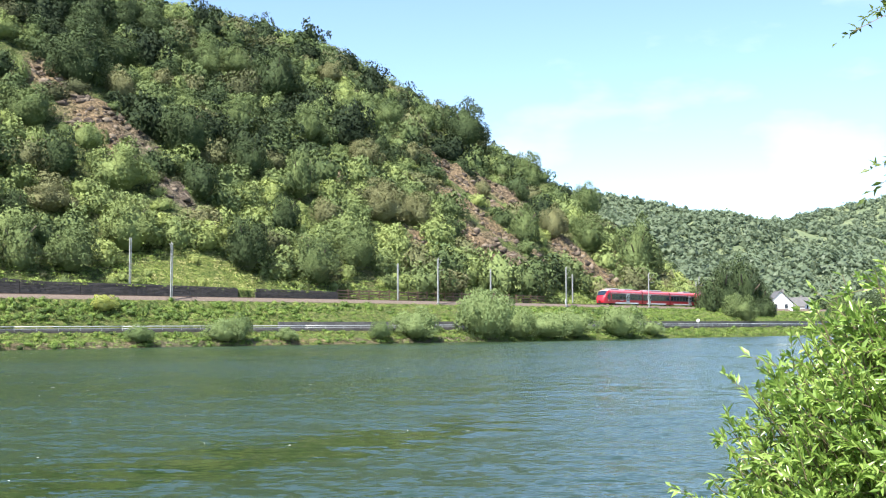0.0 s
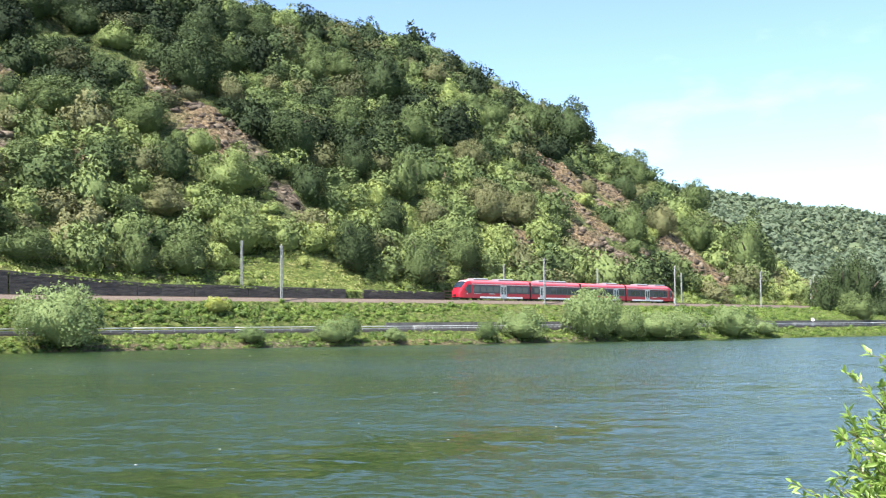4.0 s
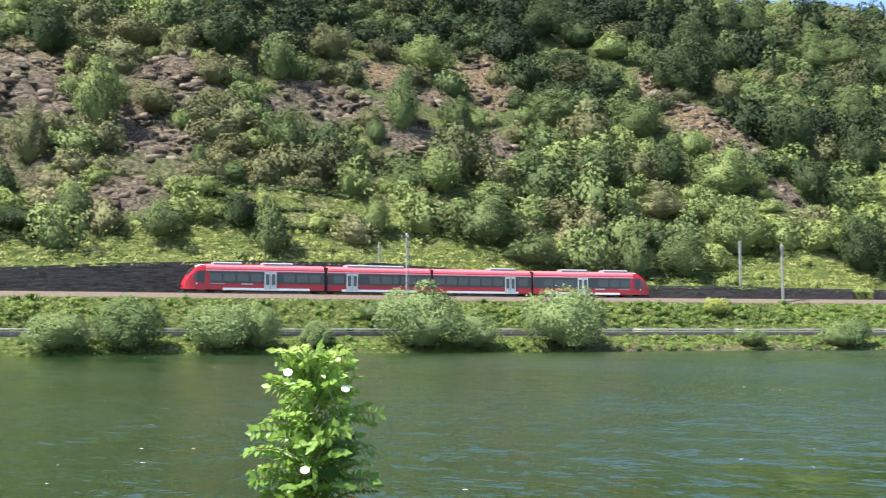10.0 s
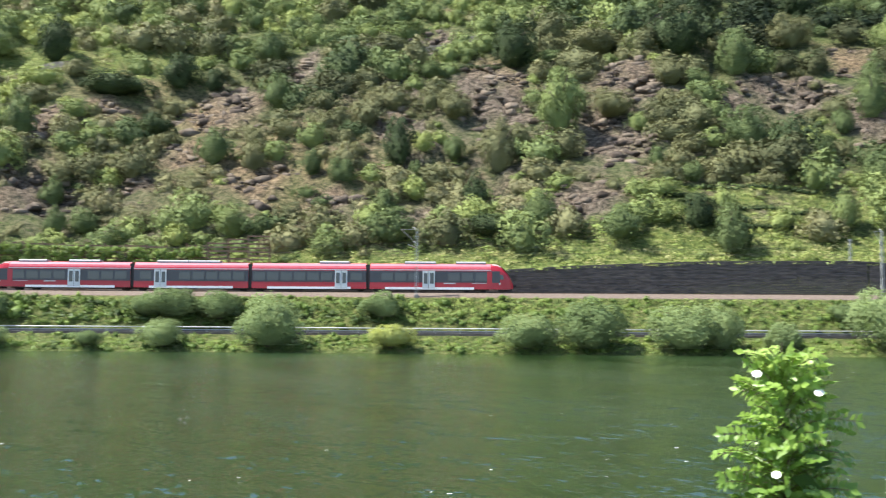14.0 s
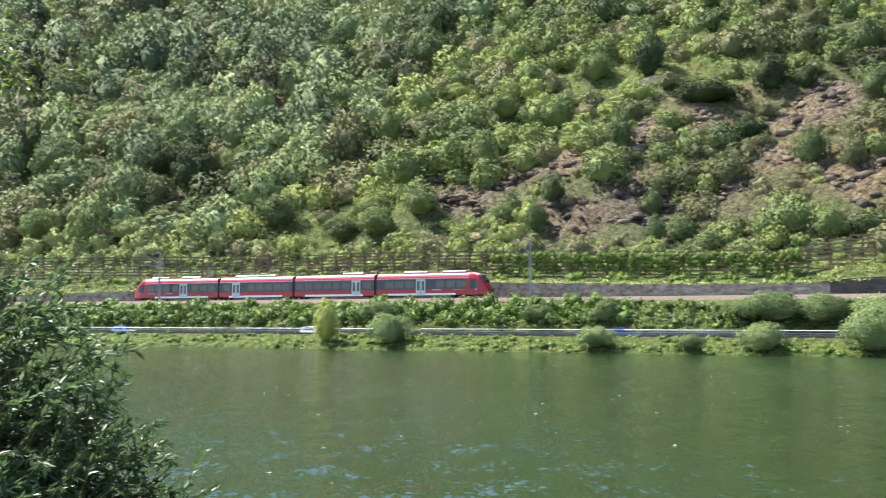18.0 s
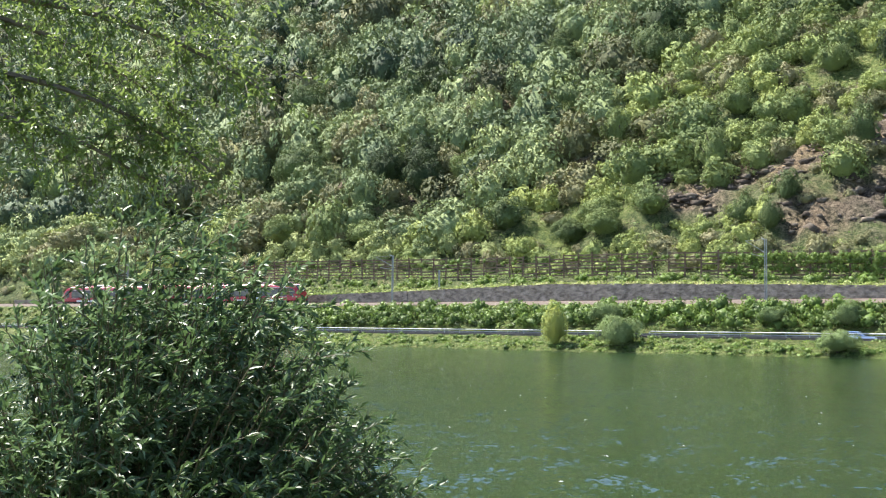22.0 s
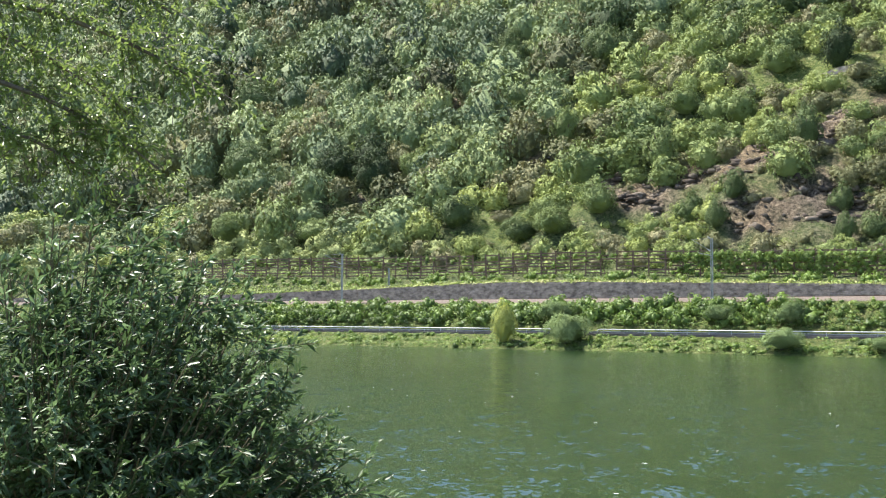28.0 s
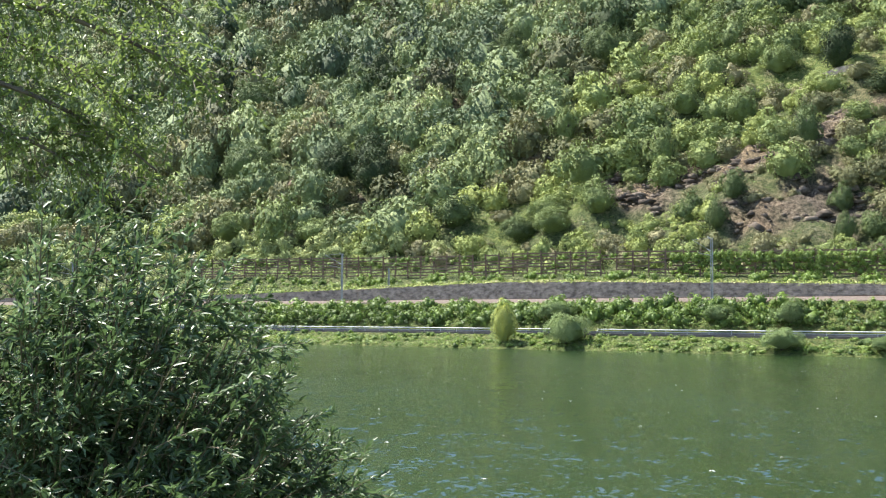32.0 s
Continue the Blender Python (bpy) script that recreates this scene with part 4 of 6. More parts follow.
    if cab:
        c = x1 if cab > 0 else x0
        # windscreen, hood, bumper, lights
        def arch(stations, f0, f1, out, nm, mat, lab):
            rings = []
            for d, t, w, lo in stations:
                ring = []
                for yy in np.linspace(-0.82, 0.82, 7):
                    zz = lo + (t - lo) * (0.985 - 0.10 * abs(yy) ** 3)
                    ring.append((c + cab * (d + out), yy * w, zz * f0 + f1))
                rings.append(ring)
            v = [Vector(p) for r in rings for p in r] + [Vector((p[0] - cab * 0.09, p[1], p[2] - 0.09)) for r in rings for p in r]
            n, m = 7, len(rings)
            f = []
            for i in range(m - 1):
                for j in range(n - 1):
                    a = i * n + j
                    f.append((a, a + 1, a + n + 1, a + n))
                    f.append((a + m * n, a + n + m * n, a + n + 1 + m * n, a + 1 + m * n))
            part(nm, Build().put(v, f), mat, car, lab)
        arch([(1.35, 3.55, 1.42, 0.42), (1.75, 3.22, 1.38, 0.42), (2.1, 2.85, 1.34, 0.42), (2.42, 2.4, 1.25, 0.45)], 1.0, 0.05, 0.06, "windscreen", GLASS, "raked dark windscreen")
        arch([(0.1, 3.9, 1.44, 0.42), (0.7, 3.86, 1.44, 0.42), (1.3, 3.58, 1.42, 0.42)], 1.0, 0.04, 0.03, "hood", HOOD, "pale pinkish roof hood over the cab")
        for sgn in (1, -1):
            part("headlight", Build().tube([(c + cab * 2.45, sgn * 0.98, 1.25), (c + cab * 2.72, sgn * 0.86, 1.22)], 0.14, 8), WHITE, car)
            part("emblem", Build().tube([(c + cab * 1.2, sgn * 1.40, 1.2), (c + cab * 1.2, sgn * 1.47, 1.2)], 0.13, 8), PALE, car, "small white round emblem")
        part("coupler", Build().box(min(c + cab * 2.7, c + cab * 3.45), max(c + cab * 2.7, c + cab * 3.45), -0.2, 0.2, 0.75, 1.05), BLACK, car)
        part("bumper", Build().box(min(c + cab * 1.0, c + cab * 2.85), max(c + cab * 1.0, c + cab * 2.85), -1.0, 1.0, 0.2, 0.52), BLACK, car)
    for a, b in units:
        part("roof_unit", Build().loft([[Vector((x, y, z)) for y, z in [(0.95, 3.72), (1.0, 4.05), (0.8, 4.2), (-0.8, 4.2), (-1.0, 4.05), (-0.95, 3.72)]] for x in (a, b)]), GREYBOX, car, "grey roof equipment box")
    # bogies
    for bx in ((x1 - 2.2) if cab > 0 else h, (x0 + 2.2) if cab < 0 else -h):
        if abs(bx) < h or (bx > 0):
            bg = part("bogie", Build().box(bx - 1.7, bx + 1.7, -1.15, 1.15, 0.32, 0.62), BLACK, car)
            for wx in (-1.15, 1.15):
                for wy in (-0.75, 0.75):
                    part("wheel", Build().tube([(bx + wx, wy - 0.07, 0.42), (bx + wx, wy + 0.07, 0.42)], 0.42, 12), BLACK, bg)
    part("underframe", Build().box(x0 + 0.3, x1 - 0.3, -1.2, 1.2, 0.30, 0.45), BLACK, car)
    if cab <= 0:
        part("gangway", Build().box(h - 0.3, h + 0.3, -1.35, 1.35, 0.6, 3.7), BLACK, car, "dark folding gangway between cars")
    return car


train = tagged(new("train"), "red four-car electric regional train with grey window band", "train")
LENGTHS = [20.0, 16.15, 16.15, 20.0]


def pantograph(car, x):
    """Folded current collector on two arms over a base frame."""
    base = part("pantograph", Build().box(x - 0.9, x + 0.9, -0.6, -0.5, 4.0, 4.1).box(x - 0.9, x + 0.9, 0.5, 0.6, 4.0, 4.1).box(x - 0.9, x - 0.8, -0.5, 0.5, 4.0, 4.1).box(x + 0.8, x + 0.9, -0.5, 0.5, 4.0, 4.1), BLACK, car, "dark folding current collector")
    part("lower_arm", Build().tube([(x + 0.8, 0, 4.1), (x - 0.9, 0, 4.7)], 0.04), BLACK, base)
    part("upper_arm", Build().tube([(x - 0.9, 0, 4.7), (x + 0.7, 0, 5.32)], 0.03), BLACK, base)
    part("bow", Build().tube([(x + 0.7, -0.9, 5.2), (x + 0.7, -0.6, 5.36), (x + 0.7, 0.6, 5.36), (x + 0.7, 0.9, 5.2)], 0.03), BLACK, base)


cars = [rail_car(train, 20.0, 1, [-2.1], [(1.8, 5.6), (-5.4, -1.2)], "red leading end car with a cab"),
        rail_car(train, 16.15, 0, [4.2], [(0.6, 4.8), (-3.8, 0.5)], "red middle car"),
        rail_car(train, 16.15, 0, [-4.4], [(-5.4, -1.4)], "red middle car"),
        rail_car(train, 20.0, -1, [1.7], [(-6.0, -2.0), (0.8, 5.0)], "red trailing end car with a cab")]


pantograph(cars[0], -8.0)


# ---- plants: lumpy crowns covered with many small leaf sprays ----
def ball(level):
    bm = bmesh.new()
    bmesh.ops.create_icosphere(bm, subdivisions=level, radius=1)
    v = np.array([x.co[:] for x in bm.verts])
    f = np.array([[x.index for x in q.verts] for q in bm.faces])
    bm.free()
    return v / np.linalg.norm(v, axis=1)[:, None], f


BALLS = {k: ball(k) for k in (1, 2, 3)}


def unit(a):
    return a / (np.linalg.norm(a, axis=1)[:, None] + 1e-9)


def crown(seed, n, leaf, flat=0.85, level=1, knobs=11, body=0.78):
    """A crown about 1 in radius and 1.5 high times flat, standing on the ground: n leaf sprays over knobs of many sizes, round an uneven dense body."""
    rng = np.random.RandomState(seed)
    z = np.linspace(-0.05, 0.98, knobs)
    a = np.arange(knobs) * 2.4 + rng.uniform(-0.6, 0.6, knobs)
    c = np.stack([np.cos(a) * np.sqrt(1 - z * z), np.sin(a) * np.sqrt(1 - z * z), z], 1)
    c *= rng.uniform(0.46, 0.80, (knobs, 1))
    rad = rng.uniform(0.18, 0.42, knobs) * (11 / knobs) ** 0.35
    c, rad = np.vstack([c, [0, 0, 0.1]]), np.append(rad, 0.55)
    shape, lift = np.array([1.0, 1.0, 1.12 * flat]), np.array([0, 0, 0.36 * flat])
    cv, cf = BALLS[level]
    b = cv @ c.T
    disc = rad ** 2 - np.sum(c * c, axis=1) + b * b
    r = np.maximum(np.max(np.where(disc > 0, b + np.sqrt(np.maximum(disc, 0)), 0), axis=1), 0.45) * body
    v = cv * (r * (1 + 0.08 * rng.normal(size=len(cv))))[:, None] * shape + lift
    v[:, 2] = np.maximum(v[:, 2], 0)
    cf = cf[~np.all(v[cf][:, :, 2] < 0.01, axis=1)]
    fn = np.cross(v[cf[:, 1]] - v[cf[:, 0]], v[cf[:, 2]] - v[cf[:, 0]])
    nv = np.zeros_like(v)
    for i in range(3):
        np.add.at(nv, cf[:, i], fn)
    pick = rng.choice(knobs + 1, n, p=rad ** 1.7 / np.sum(rad ** 1.7))
    d = unit(rng.normal(size=(n, 3)) + c[pick] * 1.1)
    p = (c[pick] + d * (rad[pick] * rng.uniform(0.72, 1.0, n) ** 0.6 * rng.choice([1.0, 1.0, 1.12, 1.28], n))[:, None]) * shape + lift
    p[:, 2] = np.maximum(p[:, 2], 0.02)
    nrm = unit(d * 0.9 + rng.normal(size=(n, 3)) * 0.55 + np.array([0, 0, 0.2]))
    t = unit(np.cross(nrm, rng.normal(size=(n, 3))))
    b = np.cross(nrm, t)
    sz = leaf * rng.uniform(0.55, 1.5, n)[:, None]
    soft = unit(nrm * 0.55 + d * 0.55 + unit(p - lift) * 0.35)
    lv = np.stack([p - b * sz * 0.55 - t * sz * 0.5, p + t * sz * 1.1, p + b * sz * 0.55 - t * sz * 0.5], 1).reshape(-1, 3)
    return np.vstack([lv, v]), np.arange(3 * n).reshape(n, 3), cf + 3 * n, np.vstack([np.repeat(soft, 3, 0), unit(nv)])


def tuft(seed, n, leaf, flat=0.7):
    """A loose low heap of leaves with no body, for herbs and grass."""
    rng = np.random.RandomState(seed)
    d = unit(rng.normal(size=(n, 3)))
    d[:, 2] = np.abs(d[:, 2])
    p = d * rng.uniform(0.55, 1.0, (n, 1)) * np.array([1, 1, flat])
    nrm = unit(d + rng.normal(size=(n, 3)) * 0.5)
    t = unit(np.cross(nrm, rng.normal(size=(n, 3))) + np.array([0, 0, 0.5]))
    b = unit(np.cross(nrm, t))
    sz = leaf * rng.uniform(0.6, 1.4, n)[:, None]
    soft = unit(d + rng.normal(size=(n, 3)) * 0.25 + np.array([0, 0, 0.3]))
    v = np.stack([p - b * sz * 0.5, p + t * sz * 1.7, p + b * sz * 0.5], 1).reshape(-1, 3)
    return v, np.arange(3 * n).reshape(n, 3), np.zeros((0, 3), int), np.repeat(soft, 3, 0)


def crown_mesh(name, v, leaves, core, nv, mat, tint):
    return quads_mesh(name, v, np.zeros((0, 4)), np.vstack([leaves, core]), mat, np.concatenate([np.full(len(leaves), tint), np.full(len(core), tint)]), nv)


def scatter(name, templates, places, mat, tints):
    """Joins many crowns into one mesh. places: rows of x, y, z, width, depth, height, turn, template."""
    vs, ts, tt, ns, k = [], [], [], [], 0
    for (x, y, z, sx, sy, sz, a, j), tint in zip(places, tints):
        v, q, t, nv = templates[int(j)]
        c, s = math.cos(a), math.sin(a)
        w = v * (sx, sy, sz)
        vs.append(np.stack([w[:, 0] * c - w[:, 1] * s + x, w[:, 0] * s + w[:, 1] * c + y, w[:, 2] + z], 1))
        if nv is not None:
            ns.append(np.stack([nv[:, 0] * c - nv[:, 1] * s, nv[:, 0] * s + nv[:, 1] * c, nv[:, 2]], 1))
        ts += [q + k, t + k]
        tt += [np.full(len(q), tint), np.full(len(t), tint)]
        k += len(v)
    return quads_mesh(name, np.vstack(vs), np.zeros((0, 4)), np.vstack(ts), mat, np.concatenate(tt), np.vstack(ns) if ns else None)


def candidates(s, u):
    """Place, height, bearing and cover of many spots of the slope at once."""
    x, y = spot(s, u)
    z = height(s, u)
    over = CREST["over"]
    r = np.hypot(x, y)
    az, el = np.degrees(np.arctan2(-x, y)), np.degrees(np.arctan2(z - EYE, r))
    rock, mead = masks(s, u)
    ok = (az > -14.5) & (az < 119) & (el < 18.2) & (z > 7.8) & (over < 5)
    return x, y, z, rock, mead, ok


def spaced(s, u, r, close):
    """Picks spots, largest first, so that crowns overlap only a little."""
    cell, grid, out = 9.0, collections.defaultdict(list), []
    for i in np.argsort(-r):
        a, b, q = s[i], u[i], r[i]
        ca, cb = int(a // cell), int(b // cell)
        free = True
        for da in (-1, 0, 1):
            for db in (-1, 0, 1):
                for k in grid[(ca + da, cb + db)]:
                    if (s[k] - a) ** 2 + (u[k] - b) ** 2 < (close * (r[k] + q)) ** 2:
                        free = False
                        break
                if not free:
                    break
            if not free:
                break
        if free:
            grid[(ca, cb)].append(i)
            out.append(i)
    return np.array(out)


def build_woods():
    rng = np.random.RandomState(4)
    big = [crown(50 + i, 1150, 0.070, 0.9, 1, 13) for i in range(9)]
    mid = [crown(70 + i, 600, 0.082, 0.85, 1, 9) for i in range(8)]
    low = [crown(90 + i, 210, 0.125, 0.8, 1, 6, 0.72) for i in range(6)]
    tem = big + mid + low
    n = 52000
    s, u = rng.uniform(-75, 790, n), 7.6 + 250 * rng.rand(n) ** 1.15
    keep = ((u < 185) | (s > 380)) & ((s < 560) | (rng.rand(n) < 0.6))
    s, u = s[keep], u[keep]
    x, y, z, rock, mead, ok = candidates(s, u)
    pick, sz, tn, c, hh, turn = rng.rand(6, len(s))
    dry = np.exp(-((s - 272) / 78) ** 4) * np.exp(-((u - 46) / 30) ** 4)
    shy = lumps(x, y, 42, 1.0, 44)
    clump = lumps(x, y, 17, 1.0, 45)
    bare = np.clip(np.maximum(rock * (1 - 0.5 * dry), mead) + 0.35 * dry, 0, 1)
    wide = 1.35 * (1.2 + 3.1 * sz ** 1.6) * np.clip(1.05 + 0.5 * shy - 0.25 * clump, 0.6, 1.5)
    wide = (wide + 1.5 * (s > 390) * (u > 24) + 0.4 * (s > 400) + 0.3 * np.clip((170 - s) / 40, 0, 1) * np.clip((u - 12) / 15, 0, 1)) * (1 - 0.45 * bare)
    wide = np.where(u < np.where(s > 297, 15, 12), np.minimum(wide, 1.35), wide)
    core = patch_mask(s, u, ROCKS)
    front = np.maximum(patch_mask(*beyond(s, u, 4.0), ROCKS), patch_mask(*beyond(s, u, 8.0), ROCKS) * np.where(s < 60, 1.0, 0.5))
    rim = np.maximum(core, front)
    wide = wide * (1 - 0.5 * rim)
    wide = np.where((s > 286) & (s < 462) & (u < 24), np.minimum(wide, 0.4 + 0.42 * (u - 12.0)), wide)
    thin = (1 - 0.6 * rock * (1 - 0.75 * dry)) * (1 - np.where(s < 60, 1.0, 0.9) * core) * (1 - np.where(s < 60, 0.97, 0.85) * front) * (1 - 0.92 * mead) * (1 - 0.05 * dry)
    thin = thin * (1 - 0.5 * patch_mask(s, u + 3, MEADOWS) * (s < 260))
    thin = np.where((u < np.where(s > 297, 15, 9)) & (s > 98), thin * 0.3, thin)
    ok &= (pick < thin) & ~((s > 286) & (s < 462) & (u < 13.5)) & ~((s > 20) & (s < 99) & (u < 11))
    for ts, tu, tw, th, tone in KNOWN_TREES:
        ok &= (s - ts) ** 2 + (u - tu - 0.2 * tw) ** 2 > (0.75 * tw + 0.42 * wide) ** 2
    s, u, x, y, z, rock, mead, wide, tn, c, hh, turn, dry, shy, clump = (q[ok] for q in (s, u, x, y, z, rock, mead, wide, tn, c, hh, turn, dry, shy, clump))
    at = spaced(s, u, wide, 0.47)
    s, u, x, y, z, rock, mead, wide, tn, c, hh, turn, dry, shy, clump = (q[at] for q in (s, u, x, y, z, rock, mead, wide, tn, c, hh, turn, dry, shy, clump))
    tall = wide * (0.75 + 0.5 * hh) * (1 + 0.35 * np.clip((s - 380) / 30, 0, 1) * np.clip((u - 30) / 10, 0, 1))
    # high woods darkened as if shaded, upstream slope lightened to offset weak sun
    hue = 0.55 + 0.34 * (tn - 0.5) - 0.20 * shy + 0.30 * clump - 0.36 * np.clip((u - 50) / 18, 0, 1) * np.clip((225 - s) / 20, 0, 1) * np.clip((s - 60) / 60, 0.45, 1) + 0.06 * np.clip((42 - u) / 20, 0, 1) - 0.05 * np.clip((u - 60) / 20, 0, 1) * (s > 370) + 0.15 * mead - 0.03 * (wide - 3.0) + 0.24 * np.clip((s - 300) / 60, 0, 1) * (1 - 0.8 * np.clip((s - 400) / 30, 0, 1) * np.clip((u - 22) / 18, 0, 1)) + 0.2 * np.exp(-((s - 478) / 20) ** 2 - ((u - 50) / 16) ** 2) - 0.03 * np.clip((170 - s) / 40, 0, 1) + 0.04 * np.exp(-((u - 14) / 16) ** 2)
    j = np.where((wide > 2.5) & (np.hypot(x, y) < 330), rng.randint(0, 9, len(s)), np.where(wide > 1.25, rng.randint(9, 17, len(s)), rng.randint(17, 23, len(s))))
    rows = np.stack([x, y, z - 0.3 * wide, wide, wide * (0.85 + 0.3 * c), tall, turn * 6.28, j], 1)
    grey = rng.rand(len(s)) < np.clip(0.10 + 0.10 * (s > 300) + 0.45 * dry + 0.45 * rock + 0.25 * lumps(x, y, 26, 1.0, 46), 0.03, 0.75)
    tagged(new("thorn_scrub", scatter("thorn_scrub", tem, rows[grey], THORN_LEAF, hue[grey])), "grey-olive thorn bushes between the rocks", "scrub", kind="stuff")
    # upstream crowns take the leaf that has haze in its colour
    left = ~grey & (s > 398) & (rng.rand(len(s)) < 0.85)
    tagged(new("wooded_slope", scatter("wooded_slope", tem, rows[left], HAZY_LEAF, hue[left] + 0.05)), "hazy grey-green woods on the upstream slope", "woods", kind="stuff")
    rows, hue = rows[~grey & ~left], hue[~grey & ~left]
    for s0, s1, u0 in ((203, 226, 16.0), (200, 228, 21.5), (203, 224, 26.5), (246, 268, 71.0), (268, 290, 66.0)):
        hs = np.arange(s0, s1, 1.1)
        hx, hy = spot(hs, np.full(len(hs), u0) + rng.uniform(-0.3, 0.3, len(hs)))
        hz = height(hs, np.full(len(hs), u0))
        one = np.ones(len(hs))
        rows = np.vstack([rows, np.stack([hx, hy, hz - 0.1, one * 1.0, one * 0.9, one * 0.75, rng.uniform(0, 6.28, len(hs)), rng.randint(17, 23, len(hs))], 1)])
        hue = np.concatenate([hue, 0.22 + rng.uniform(-0.08, 0.08, len(hs))])
    tagged(new("hillside_woods", scatter("hillside_woods", tem, rows, WOOD_LEAF, hue)), "dense deciduous scrub and small trees on the steep slope", "woods", kind="stuff")


build_woods()


def build_scrub():
    """Low scrub and tall herbs between the trees, thicker on the meadows."""
    rng = np.random.RandomState(14)
    low = [tuft(160 + i, 18, 0.19, 0.6) for i in range(6)]
    s, u = rng.uniform(-60, 480, 46000), 6.8 + 90 * rng.rand(46000) ** 1.5
    x, y, z, rock, mead, ok = candidates(s, u)
    ok &= rng.rand(46000) < 0.24 + 0.6 * mead - 0.06 * rock + 0.5 * (u < 20) - 0.5 * patch_mask(s, u, ROCKS) - 0.2 * patch_mask(*beyond(s, u, 2.5), ROCKS)
    ok &= ~((s > 295) & (s < 462) & (u > 9) & (u < 12.5))
    r = rng.uniform(0.5, 1.25, 46000) * np.where(mead > 0.3, 0.8, 1.0)
    rows = np.stack([x, y, z - 0.1, r * 1.4, r * 1.2, r * rng.uniform(0.5, 1.0, 46000), rng.uniform(0, 6.28, 46000), rng.randint(0, 6, 46000)], 1)[ok]
    tints = (0.46 + rng.uniform(-0.25, 0.25, 46000) + 0.32 * mead + 0.06 * (u < 22) - 0.22 * np.exp(-((s - 272) / 78) ** 4) * np.exp(-((u - 50) / 28) ** 4))[ok]
    tagged(new("hillside_scrub", scatter("hillside_scrub", low, rows, GRASS, tints)), "low scrub and tall grass between the hillside trees", "scrub", kind="stuff")


build_scrub()


def build_boulders():
    """Broken rock standing out of the bare patches."""
    rng = np.random.RandomState(77)
    n = 60000
    s, u = rng.uniform(-40, 470, n), 9 + 85 * rng.rand(n)
    x, y, z, rock, mead, ok = candidates(s, u)
    core = patch_mask(s, u, ROCKS)
    ok &= (rng.rand(n) < 0.04 + 0.5 * core) & (core > 0.05)
    bm = bmesh.new()
    bmesh.ops.create_icosphere(bm, subdivisions=1, radius=1)
    cv = np.array([q.co[:] for q in bm.verts])
    cf = np.array([[q.index for q in f.verts] for f in bm.faces])
    bm.free()
    tem = []
    for k in range(8):
        v = np.sign(cv) * np.abs(cv) ** 0.45 * (1 + 0.34 * rng.normal(size=cv.shape))
        tem.append((v, cf, np.zeros((0, 3), int), None))
    r = 0.18 + 0.85 * rng.rand(n) ** 3.2
    turn = np.radians([heading(q) for q in s[ok]]) + rng.uniform(-0.5, 0.5, ok.sum())
    rows = np.stack([x[ok], y[ok], z[ok] - 0.15, (r * rng.uniform(0.8, 1.7, n))[ok], (r * 0.8)[ok], (r * rng.uniform(0.35, 0.8, n))[ok], turn, rng.randint(0, 8, ok.sum())], 1)
    tagged(new("broken_rock", scatter("broken_rock", tem, rows, ROCK, 0.12 + 0.55 * rng.rand(ok.sum()))), "broken reddish-grey rock standing out of the slope", "rock", kind="stuff")


build_boulders()


